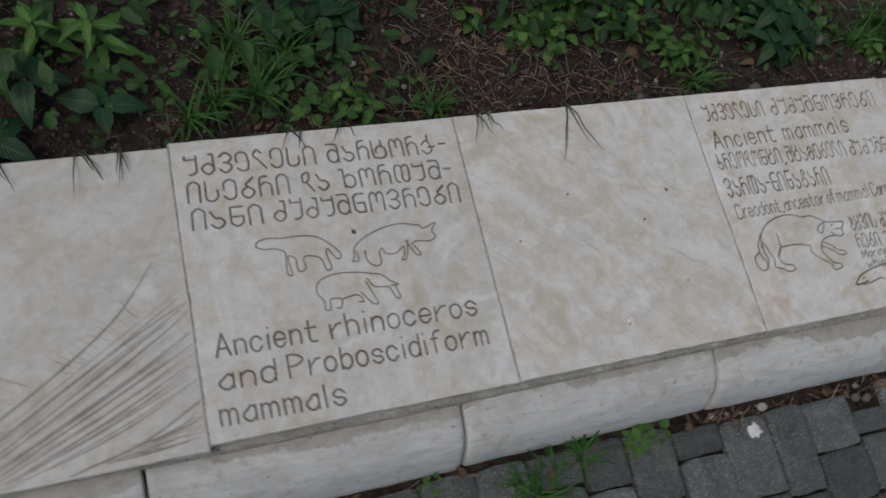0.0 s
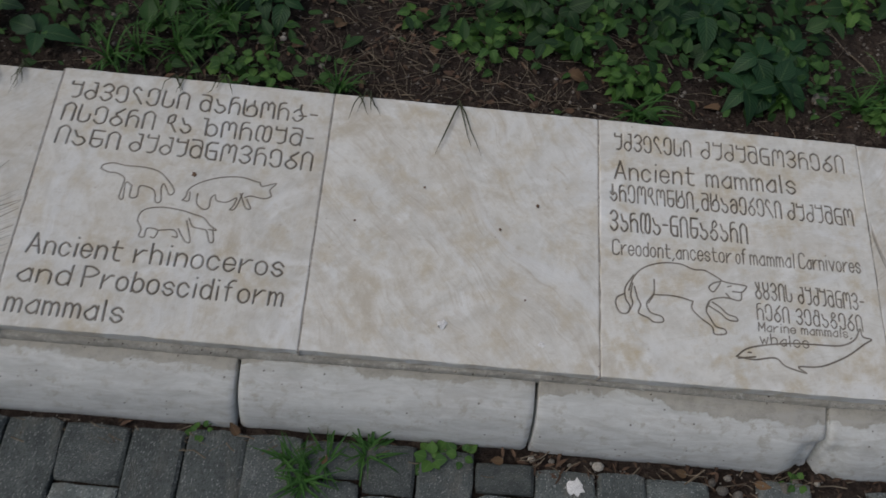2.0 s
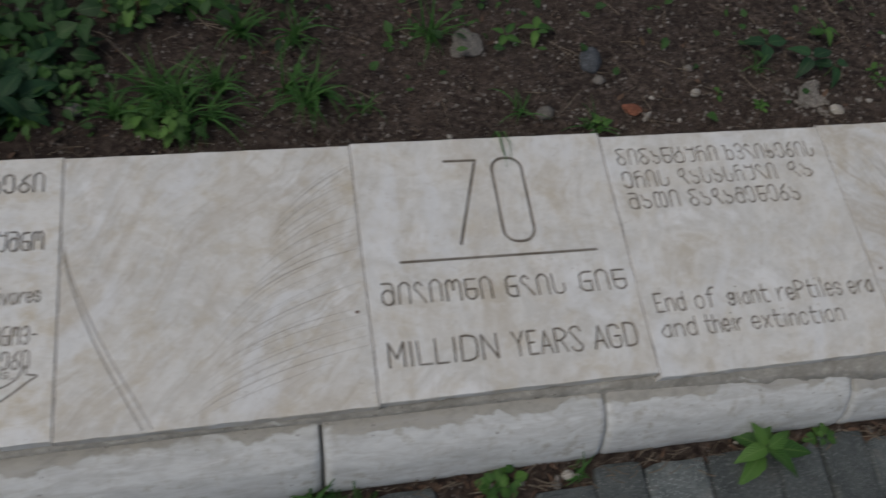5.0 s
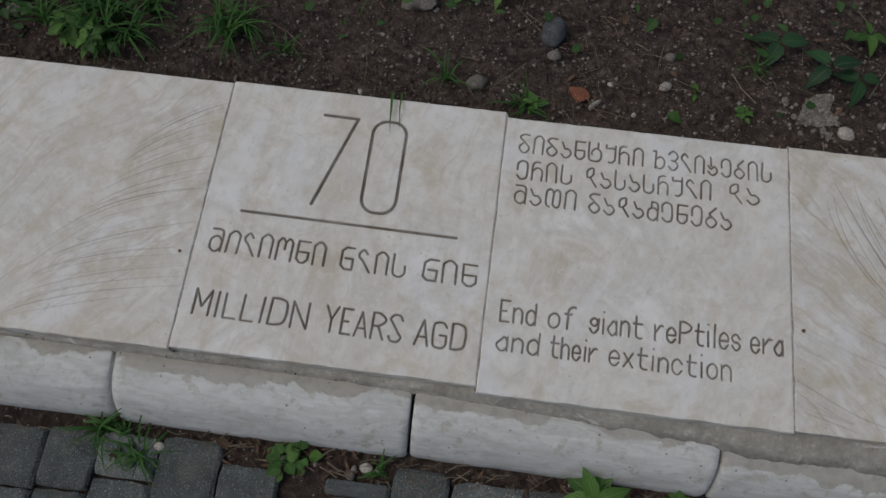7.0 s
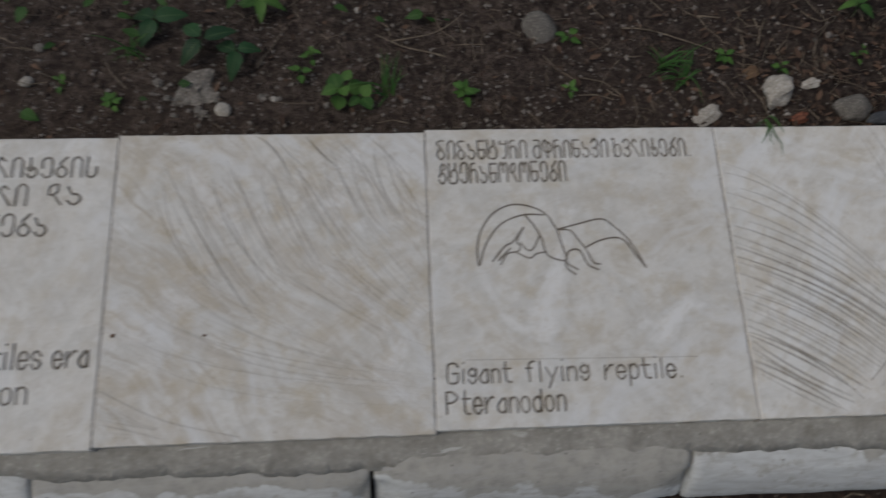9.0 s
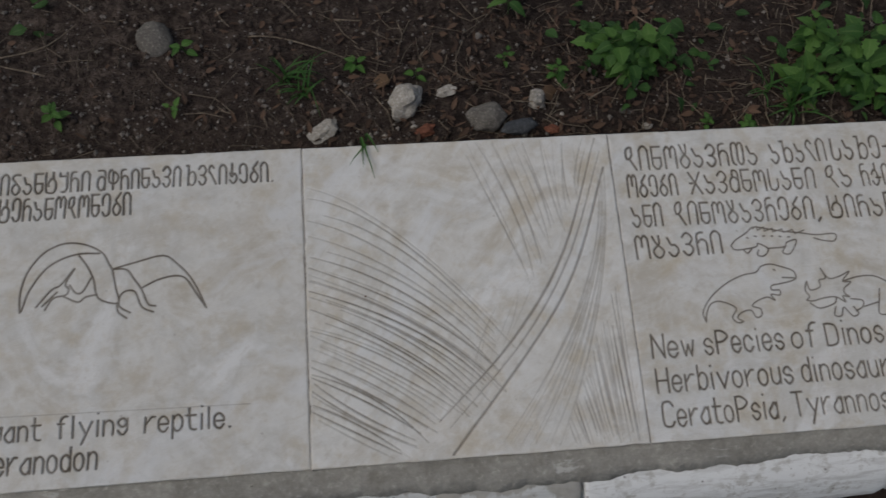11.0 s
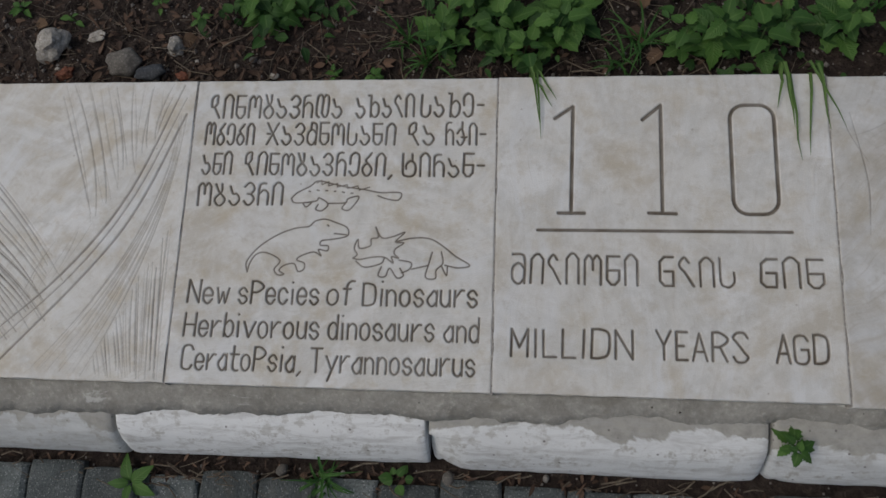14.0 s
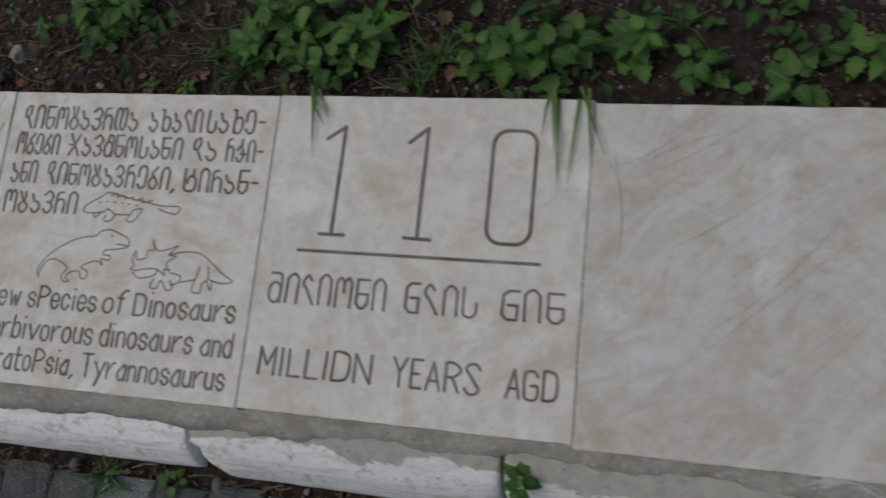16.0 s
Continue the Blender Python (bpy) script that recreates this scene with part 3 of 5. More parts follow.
c.row([("უძველესი", 0.031, 0.176), ("ძუძუმწოვრები", 0.196, 0.47)], 0.438, 0.434, 0.034)
c.row([("კრეოდონტი,", 0.022, 0.184), ("მტაცებელი", 0.191, 0.339), ("ძუძუმწო", 0.351, 0.474)], 0.330, 0.324, 0.033)
c.words("ვართა-წინაპარი", 0.021, 0.271, 0.271, 0.269, 0.037)
c.words("ზღვის ძუძუმწოვ-", 0.277, 0.470, 0.165, 0.160, 0.030, 0.0016)
c.words("რები ვეშაპები", 0.276, 0.462, 0.126, 0.121, 0.028, 0.0016)
c.group("english_inscription", "carved English lettering with dark lines")
c.row([("Ancient", 0.03, 0.179), ("mammals", 0.202, 0.371)], 0.375, 0.379, 0.036)
c.row([("Creodont,ancestor", 0.024, 0.238), ("of", 0.246, 0.264), ("mammal", 0.272, 0.353), ("Carnivores", 0.361, 0.473)], 0.224, 0.231, 0.027, 0.0016)
c.words("Marine mammals,", 0.276, 0.440, 0.105, 0.107, 0.015, 0.0012)
c.words("whales", 0.277, 0.362, 0.082, 0.082, 0.018, 0.0012)
c.group("creodont_carving", "carved outline of a wolf-like creodont")
c.drawing("60,187 45,163 45,142 52,129 47,116 35,116 28,129 30,143 43,151 / 58,172 54,150 57,134 49,117 / 51,158 60,183 79,203 111,215 144,216 167,208 187,208 207,198 / 207,198 216,191 203,186 193,177 200,169 208,177 214,187 / 216,191 232,188 258,186 259,181 251,173 235,173 / 251,173 248,158 232,159 223,168 / 227,181 233,183 / 232,159 216,160 194,153 186,138", 0.0013)
c.drawing("96,182 95,157 85,138 / 95,154 123,155 142,153 163,148 / 163,148 161,134 175,119 194,105 198,92 217,94 216,102 201,106 191,122 186,134 194,153 / 191,142 210,131 223,120 239,119 237,126 223,130 210,142 197,150 / 61,166 66,145 71,133 67,118 83,111 93,104 109,106 107,115 92,119 85,124 82,138 95,155", 0.0013)
c.group("whale_carving", "carved outline of a whale")
c.drawing("233,56 252,71 283,80 328,87 373,89 418,91 445,105 456,125 459,111 474,107 461,98 425,72 379,51 339,47 352,37 317,46 300,59 264,53 233,56 / 236,53 266,58 / 254,65 259,65", 0.0014)
slab(1.0, "cream limestone slab carved with ancient mammals lettering, creodont and whale", c, STONES[4], 0.0, 0.001)

c = Carving()
c.group("fan_carving", "double curved groove and fine chisel fan")
c.line(bend([(0.003, 0.40), (0.008, 0.302), (0.055, 0.159), (0.130, 0.006)]), 0.0018, 0.002, 0.55)
c.line(bend([(0.003, 0.34), (0.02, 0.27), (0.070, 0.150), (0.145, 0.006)]), 0.0016, 0.002, 0.5)
strokes(c, [(0.10, 0.46), (0.045, 0.32), (0.018, 0.23)], [(0.13, 0.43), (0.08, 0.30), (0.05, 0.19)], 7, rng, 0.0009, 0.0006, 0.4)
strokes(c, [(0.495, 0.47), (0.42, 0.42), (0.36, 0.36)], [(0.495, 0.10), (0.32, 0.06), (0.2, 0.01)], 36, rng, 0.0012, 0.0009, 0.55)
strokes(c, [(0.40, 0.28), (0.28, 0.18), (0.15, 0.03)], [(0.48, 0.08), (0.40, 0.04), (0.30, 0.005)], 10, rng, 0.0011, 0.0008, 0.4)
slab(1.5, "cream limestone slab with a double curved groove and faint fan of chisel lines", c, STONES[5], -0.002, 0.0)

c = Carving()
c.group("number_carving", "large carved number")
c.line([(0.176, 0.451), (0.237, 0.450), (0.183, 0.277)], 0.0026, 0.0026)
def rounded(u0, u1, v0, v1, r):
    ring = []
    for cu, cv, start in ((u1 - r, v1 - r, 0), (u0 + r, v1 - r, 90), (u0 + r, v0 + r, 180), (u1 - r, v0 + r, 270)):
        ring += [(cu + r * math.cos(radians(start + a)), cv + r * math.sin(radians(start + a))) for a in range(0, 91, 15)]
    return ring + ring[:1]
c.line(rounded(0.267, 0.327, 0.274, 0.452, 0.026), 0.0026, 0.0026)
c.group("rule_carving", "straight carved rule")
c.line([(0.067, 0.249), (0.438, 0.246)], 0.0024, 0.0024)
c.group("georgian_inscription", "carved Georgian lettering with dark lines")
c.row([("მილიონი", 0.027, 0.225), ("წლის", 0.252, 0.362), ("წინ", 0.391, 0.482)], 0.172, 0.164, 0.038)
c.group("english_inscription", "carved English capitals with dark lines")
c.row([("MILLIDN", 0.025, 0.216), ("YEARS", 0.244, 0.371), ("AGD", 0.393, 0.476)], 0.060, 0.055, 0.042)
slab(2.0, "cream limestone slab carved with a large number 70", c, STONES[6], 0.002, 0.0)

c = Carving()
c.group("georgian_inscription", "carved Georgian lettering with dark lines")
c.row([("გიგანტური", 0.029, 0.247), ("ხვლიკების", 0.263, 0.47)], 0.433, 0.431, 0.034)
c.row([("ერის", 0.029, 0.125), ("დასასრული", 0.151, 0.366), ("და", 0.399, 0.45)], 0.381, 0.384, 0.034)
c.row([("მათი", 0.03, 0.135), ("გადაშენება", 0.159, 0.402)], 0.335, 0.332, 0.034)
c.group("english_inscription", "carved English lettering with dark lines")
c.row([("End", 0.027, 0.085), ("of", 0.106, 0.148), ("giant", 0.173, 0.258), ("rePtiles", 0.279, 0.417), ("era", 0.434, 0.485)], 0.122, 0.123, 0.036)
c.row([("and", 0.026, 0.094), ("their", 0.113, 0.188), ("extinction", 0.208, 0.403)], 0.074, 0.071, 0.034)
slab(2.5, "grey cream limestone slab carved with end of giant reptiles lettering", c, STONES[7], -0.008, 0.0)

c = Carving()
c.group("wave_carving", "curved shallow chisel waves")
strokes(c, [(0.05, 0.42), (0.11, 0.30), (0.20, 0.18)], [(0.44, 0.49), (0.47, 0.40), (0.495, 0.33)], 38, rng, 0.0015, 0.001, 0.62, 0.016)
strokes(c, [(0.22, 0.495), (0.25, 0.46), (0.28, 0.42)], [(0.40, 0.495), (0.43, 0.46), (0.47, 0.42)], 5, rng, 0.0015, 0.0012, 0.8)
strokes(c, [(0.22, 0.30), (0.34, 0.20), (0.495, 0.12)], [(0.40, 0.33), (0.45, 0.26), (0.495, 0.20)], 10, rng, 0.0012, 0.0009, 0.6, 0.012)
strokes(c, [(0.02, 0.16), (0.2, 0.09), (0.49, 0.05)], [(0.10, 0.30), (0.25, 0.18), (0.49, 0.10)], 26, rng, 0.001, 0.0007, 0.42, 0.015)
c.line(bend([(0.005, 0.082), (0.1, 0.036), (0.21, 0.008)]), 0.0013, 0.0012, 0.4)
strokes(c, [(0.006, 0.07), (0.06, 0.04), (0.10, 0.025)], [(0.006, 0.02), (0.05, 0.012), (0.1, 0.008)], 10, rng, 0.0008, 0.0006, 0.5)
slab(3.0, "cream limestone slab with curved brown chisel waves", c, STONES[8], -0.004, 0.0)

c = Carving()
c.group("georgian_inscription", "carved Georgian lettering with dark lines")
c.row([("გიგანტური", 0.021, 0.172), ("მფრინავი", 0.184, 0.311), ("ხვლიკები.", 0.319, 0.455)], 0.445, 0.446, 0.032)
c.words("პტერანოდონები", 0.022, 0.236, 0.401, 0.403, 0.034)
c.group("pteranodon_carving", "carved outline of a flying reptile")
c.drawing("79,257 78,286 86,317 105,344 128,358 150,361 175,355 196,342 205,326 211,316 / 81,259 91,290 112,321 135,336 161,343 191,342 / 161,340 173,324 184,301 192,272 221,263 217,287 211,316 / 211,316 246,325 286,333 307,319 326,298 340,273 351,248 / 351,248 336,271 321,294 304,300 278,295 255,284", 0.0014)
c.drawing("211,316 232,314 244,298 255,282 265,259 276,255 / 273,246 256,255 246,278 233,281 224,274 223,258 239,247 / 219,263 222,249 234,239 / 102,264 123,289 136,296 155,320 143,298 148,289 144,280 126,276 115,259 / 111,265 131,285 / 141,278 162,268 173,275 190,278 / 149,295 159,282 169,284 180,304", 0.0014)
c.group("english_inscription", "carved English lettering with dark lines")
c.row([("Gigant", 0.021, 0.12), ("flying", 0.143, 0.241), ("reptile.", 0.265, 0.388)], 0.071, 0.069, 0.031)
c.words("Pteranodon", 0.018, 0.200, 0.025, 0.024, 0.033)
c.group("guide_line", "faint straight scratched guide line")
c.line([(0.05, 0.106), (0.415, 0.100)], 0.0008, 0.0006, 0.5)
slab(3.5, "cream limestone slab carved with a flying reptile", c, STONES[9], 0.001, 0.0)

c = Carving()
c.group("fan_carving", "sweeping carved arcs crossed by chisel fans")
c.line(bend([(0.478, 0.492), (0.404, 0.302), (0.311, 0.170), (0.190, 0.055)]), 0.0022, 0.002, 0.6, True)
c.line(bend([(0.484, 0.47), (0.415, 0.300), (0.330, 0.172), (0.205, 0.045)]), 0.0018, 0.002, 0.5, True)
c.line(bend([(0.486, 0.44), (0.424, 0.283), (0.351, 0.172), (0.206, 0.006)]), 0.0020, 0.002, 0.6)
strokes(c, [(0.004, 0.432), (0.14, 0.35), (0.311, 0.163)], [(0.004, 0.298), (0.18, 0.215), (0.300, 0.103)], 8, rng, 0.0016, 0.0014, 0.8)
strokes(c, [(0.004, 0.298), (0.18, 0.215), (0.300, 0.103)], [(0.004, 0.075), (0.06, 0.04), (0.126, 0.005)], 30, rng, 0.0016, 0.0014, 0.85)
strokes(c, [(0.468, 0.495), (0.452, 0.44), (0.445, 0.40)], [(0.25, 0.495), (0.31, 0.36), (0.345, 0.25)], 18, rng, 0.0014, 0.001, 0.6)
strokes(c, [(0.345, 0.26), (0.33, 0.22), (0.30, 0.17)], [(0.28, 0.22), (0.26, 0.16), (0.24, 0.10)], 6, rng, 0.0010, 0.0008, 0.45)
strokes(c, [(0.478, 0.44), (0.43, 0.24), (0.28, 0.02)], [(0.49, 0.44), (0.45, 0.22), (0.37, 0.01)], 18, rng, 0.0012, 0.0009, 0.48, 0.004)
strokes(c, [(0.482, 0.25), (0.485, 0.12), (0.49, 0.006)], [(0.41, 0.10), (0.42, 0.05), (0.43, 0.006)], 15, rng, 0.0015, 0.0012, 0.75, 0.002)
strokes(c, [(0.41, 0.10), (0.42, 0.05), (0.43, 0.006)], [(0.38, 0.04), (0.385, 0.02), (0.39, 0.006)], 7, rng, 0.0013, 0.001, 0.7, 0.002)
slab(4.0, "cream limestone slab with sweeping arcs crossed by chisel fans", c, STONES[10], 0.0, 0.001)

c = Carving()
c.group("georgian_inscription", "carved Georgian lettering with dark lines")
c.row([("დინოზავრთა", 0.028, 0.248), ("ახალი", 0.272, 0.367), ("სახე-", 0.378, 0.478)], 0.434, 0.434, 0.038)
c.row([("ობები", 0.023, 0.105), ("ჯავშნოსანი", 0.127, 0.338), ("და", 0.36, 0.401), ("რქი-", 0.42, 0.482)], 0.388, 0.386, 0.036)
c.row([("ანი", 0.023, 0.072), ("დინოზავრები,", 0.095, 0.336), ("ტირან-", 0.353, 0.482)], 0.337, 0.333, 0.036)
c.words("ოზავრი", 0.022, 0.162, 0.284, 0.286, 0.036)
c.group("armoured_dinosaur_carving", "fine carved outline of a spiny armoured dinosaur")
c.drawing("176,296 185,305 205,316 218,325 243,320 265,315 293,311 320,306 351,306 348,294 329,296 315,301 / 176,296 181,289 198,289 217,292 221,297 236,287 227,276 217,278 220,286 / 236,288 263,289 268,296 284,300 282,291 270,277 259,280 266,291 / 195,288 201,282 209,289")
c.line(np.array([(216, 322), (223, 326), (224, 319), (235, 324), (235, 317), (249, 321), (249, 315), (265, 319), (266, 313), (282, 317), (285, 310), (301, 315)]) / 1000, 0.0009, 0.001)
c.drawing("204,308 206,307 / 217,310 220,309 / 231,309 234,309 / 245,308 247,308 / 258,307 261,306 / 272,305 275,305")
c.group("tyrannosaurus_carving", "fine carved outline of a tyrannosaurus")
c.drawing("115,176 112,189 119,203 135,220 161,237 187,247 208,250 218,259 234,262 250,257 269,249 272,237 261,232 243,229 230,227 229,220 241,219 240,211 226,213 231,203 219,209 200,203 193,196 205,191 205,181 196,178 189,190 173,187 166,179 174,173 164,172 158,181 166,195 143,207 127,204 118,190 115,176 / 238,253 240,251 / 250,239 269,237")
c.group("horned_dinosaur_carving", "fine carved outline of a horned dinosaur")
c.drawing("282,200 288,206 283,216 288,230 291,216 308,220 309,231 320,234 315,250 325,233 343,235 361,242 347,227 360,225 348,216 346,208 353,201 342,203 345,193 331,202 312,202 292,198 282,200 / 287,195 301,186 326,192 331,201 / 347,227 375,233 401,232 422,220 441,205 463,191 445,187 425,191")
c.drawing("327,187 323,173 334,172 340,185 352,170 362,174 356,185 / 354,198 373,194 371,184 359,178 / 374,184 399,190 / 405,211 401,195 396,172 411,170 412,183 422,194 419,212 / 420,189 428,175 429,189")
c.group("english_inscription", "carved English lettering with dark lines")
c.row([("New", 0.023, 0.09), ("sPecies", 0.106, 0.233), ("of", 0.246, 0.287), ("Dinosaurs", 0.302, 0.477)], 0.126, 0.128, 0.035)
c.row([("Herbivorous", 0.023, 0.237), ("dinosaurs", 0.252, 0.413), ("and", 0.429, 0.48)], 0.074, 0.075, 0.035)
c.row([("CeratoPsia,", 0.025, 0.213), ("Tyrannosaurus", 0.228, 0.476)], 0.023, 0.025, 0.035)
slab(4.5, "cream limestone slab carved with new species of dinosaurs lettering", c, STONES[11], 0.0, 0.0)

c = Carving()
c.group("number_carving", "large carved number")
c.line([(0.090, 0.428), (0.118, 0.448), (0.115, 0.275)], 0.0026, 0.0026)
c.line([(0.096, 0.274), (0.135, 0.274)], 0.0026, 0.0026)
c.line([(0.224, 0.425), (0.252, 0.449), (0.251, 0.275)], 0.0026, 0.0026)
c.line([(0.231, 0.275), (0.271, 0.274)], 0.0026, 0.0026)
c.line(rounded(0.355, 0.420, 0.274, 0.448, 0.022), 0.0026, 0.0026)
c.group("rule_carving", "straight carved rule")
c.line([(0.065, 0.247), (0.436, 0.247)], 0.0024, 0.0024)
c.group("georgian_inscription", "carved Georgian lettering with dark lines")
c.row([("მილიონი", 0.028, 0.214), ("წლის", 0.245, 0.353), ("წინ", 0.388, 0.478)], 0.165, 0.164, 0.043)
c.group("english_inscription", "carved English capitals with dark lines")
c.row([("MILLIDN", 0.028, 0.205), ("YEARS", 0.238, 0.366), ("AGD", 0.404, 0.476)], 0.055, 0.056, 0.040)
slab(5.0, "grey cream limestone slab carved with a large number 110", c, STONES[12], 0.001, 0.0)

c = Carving()
c.group("faint_scratches", "faint diagonal chisel lines")
strokes(c, [(0.02, 0.40), (0.10, 0.44), (0.19, 0.495)], [(0.20, 0.02), (0.34, 0.14), (0.49, 0.31)], 16, rng, 0.0012, 0.0007, 0.42, 0.02)
c.line(bend([(0.03, 0.44), (0.048, 0.33), (0.045, 0.25)]), 0.0011, 0.001, 0.6, True)
c.line(bend([(0.012, 0.45), (0.03, 0.40), (0.052, 0.36)]), 0.0009, 0.0008, 0.5, True)
slab(5.5, "blank cream limestone slab with faint diagonal lines", c, STONES[13], -0.004, 0.0)
slab(6.0, "cream limestone slab, plain, at the end of the row", Carving(), STONES[14], -0.003, 0.0)


# ---- bed, mortar and kerb ----
def swept(name, profile_at, xs, material, smooth=False):
    """A bar along x whose cross-section may change on the way, with closed ends."""
    bm = bmesh.new()
    rings = [[bm.verts.new((x, y, z)) for y, z in profile_at(x)] for x in xs]
    for a, b in zip(rings[:-1], rings[1:]):
        for k in range(len(a)):
            bm.faces.new((a[k], a[(k + 1) % len(a)], b[(k + 1) % len(a)], b[k]))
    bm.faces.new(rings[0]), bm.faces.new(rings[-1])
    return mesh_of(name, bm, material, smooth)


core = new("wall_core", swept("wall_core", lambda x: [(0.008, -0.0285), (0.49, -0.0285), (0.49, -0.30), (0.008, -0.30)], [-1.0, 6.5], M_MORTAR))
tagged(core, "grey mortar core under the stone slabs", "wall", kind="structure")


for k in range(-1, 13):
    x = 0.5 * k
    strip = new("slab_joint", swept("slab_joint", lambda x: [(-0.001, -0.0014), (0.497, -0.0014), (0.497, -0.027), (-0.001, -0.027)], [x - 0.0018, x + 0.0018], M_JOINT))
    tagged(strip, "thin dusty mortar joint between two slabs", "joint", kind="structure")


def fillet(x):
    w = 0.5 + 0.6 * noise.noise((x * 1.7, 0.3, 0)) + 0.28 * noise.noise((x * 6.3, 1.3, 0)) + 0.12 * noise.noise((x * 43, 2.3, 0)) + 0.06 * noise.noise((x * 110, 5.3, 0))
    late = 1 / (1 + math.exp(-(x - 2.55) * 6))
    front = -(0.008 + 0.006 * max(0, w)) - late * (0.013 + 0.028 * max(0, w + 0.25 * noise.noise((x * 17, 4.3, 0))))
    high = -0.026 + 0.005 * late
    return [(0.008, high), (-0.004, high - 0.001), (front * 0.6, (high - 0.0035) * (1 - late) - 0.0325 * late), (front, -0.0385 - 0.15 * max(0, -front - 0.035)), (front * 0.7, -0.06), (0.008, -0.06)]


mortar = new("mortar_joint", swept("mortar_joint", fillet, np.arange(-1.0, 6.5, 0.004), M_MORTAR, True))
tagged(mortar, "rough grey mortar fillet with limewash splashes beside the kerb", "mortar", kind="structure")

kerb = tagged(new("kerb"), "limewashed concrete kerb in half-metre stones", "kerb", kind="structure")
KERB_PROFILE = [(0.004, -0.0335), (-0.030, -0.0365), (-0.050, -0.0410), (-0.066, -0.0480), (-0.078, -0.0580), (-0.0875, -0.0710), (-0.0965, -0.0870), (-0.1040, -0.1030), (-0.1090, -0.1180), (-0.113, -0.24), (0.004, -0.24)]


BROKEN = {21: (0.004, 0.040), 22: (0.022, 0.006), 25: (0.0, 0.016), 26: (0.03, 0.02), 29: (0.026, 0.006), 30: (0.012, 0.02)}  # stones with corners knocked off


def kerb_stone(seed):
    r = random.Random(seed)
    length, bite = 0.4935, r.uniform(0.002, 0.005)
    left_break, right_break = BROKEN.get(seed, (r.choice((0, 0, 0, 0.012)), r.choice((0, 0, 0, 0.014))))

    def section(x):
        ends = max(0.0, 1 - x / 0.012) ** 2, max(0.0, 1 - (length - x) / 0.012) ** 2
        wide = max(0.0, 1 - x / 0.05) * left_break + max(0.0, 1 - (length - x) / 0.05) * right_break
        out = []
        for k, (y, z) in enumerate(KERB_PROFILE):
            edge = 1.0 if 0 < k < 9 else 0.0
            low = 1.0 if 3 < k < 9 else 0.25
            n = noise.noise((x * 14 + seed * 5, y * 40, z * 40)) * 0.0022 + noise.noise((x * 60 + seed * 3, y * 60, z * 70)) * 0.0010
            shrink = edge * (bite * (ends[0] + ends[1]) + wide * low * (0.7 + 0.5 * noise.noise((x * 70, seed, k * 1.7))))
            out.append((y + edge * n + shrink, z + edge * n * 0.6 - shrink * 0.5 * edge))
        return out

    xs = [0, 0.002, 0.005, 0.009, 0.014, 0.022, 0.032, 0.045] + list(np.linspace(0.06, length - 0.06, 26)) + [length - a for a in (0.045, 0.032, 0.022, 0.014, 0.009, 0.005, 0.002, 0)]
    return swept("kerb_stone", section, xs, M_KERB, True)


for k in range(-3, 13):
    r = random.Random(k + 70)
    part("kerb_stone", kerb_stone(k + 20), kerb, "", pose(0.405 + 0.5 * k, r.uniform(-0.003, 0.003), r.uniform(-0.003, 0.003), 0, 0, r.uniform(-0.3, 0.3)))


# ---- ground ----
def soil_height(x, y):
    if y < 0.25:
        return -0.134 + 0.006 * noise.noise((x * 11, y * 11, 4))
    back = min(1.0, max(0.0, (y - 0.55) / 0.35))
    rough = 0.016 * noise.noise((x * 5, y * 5, 0)) + 0.010 * noise.noise((x * 17, y * 17, 3)) + 0.006 * noise.noise((x * 45, y * 45, 7))
    z = -0.086 - 0.032 * back * back * (3 - 2 * back) + rough
    return z - 0.012 * max(0.0, 1 - abs(y - 0.51) / 0.03)


xs = [-90, -40, -15, -6, -3, -2, -1.4] + list(np.arange(-1.0, 6.8, 0.013)) + [7.2, 8, 9, 12, 22, 45, 95]
ys = [-90, -40, -15, -6, -3, -1.6] + list(np.arange(-0.9, -0.1, 0.03)) + [0.0, 0.2, 0.45, 0.494] + list(np.arange(0.502, 1.6, 0.012)) + [1.9, 2.5, 3.5, 6, 15, 40, 90]
points = [(x, y, soil_height(x, y) if -1.5 < x < 7.5 and -1 < y < 2 else (-0.134 if y < 0.25 else -0.118)) for x in xs for y in ys]
cols = len(ys)
data = bpy.data.meshes.new("ground")
data.from_pydata(points, [], [(i * cols + j, (i + 1) * cols + j, (i + 1) * cols + j + 1, i * cols + j + 1) for i in range(len(xs) - 1) for j in range(cols - 1)])
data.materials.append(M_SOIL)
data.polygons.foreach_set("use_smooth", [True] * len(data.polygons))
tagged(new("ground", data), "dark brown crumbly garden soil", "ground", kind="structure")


# ---- stones, litter ----
def pebble_mesh(name, size, seed, material, rough=0.25, rounds=2, stretch=(1.0, 0.75, 0.55)):
    bm = bmesh.new()
    bmesh.ops.create_icosphere(bm, subdivisions=rounds, radius=size / 2)
    for v in bm.verts:
        d = v.co.normalized()
        f = 1 + rough * noise.noise(d * 1.4 + Vector((seed * 3.3, seed, 0))) + rough * 0.4 * noise.noise(d * 4 + Vector((seed, 2, 1)))
        v.co = Vector((v.co.x * stretch[0], v.co.y * stretch[1], v.co.z * stretch[2])) * f
    return mesh_of(name, bm, material, rough < 0.35)


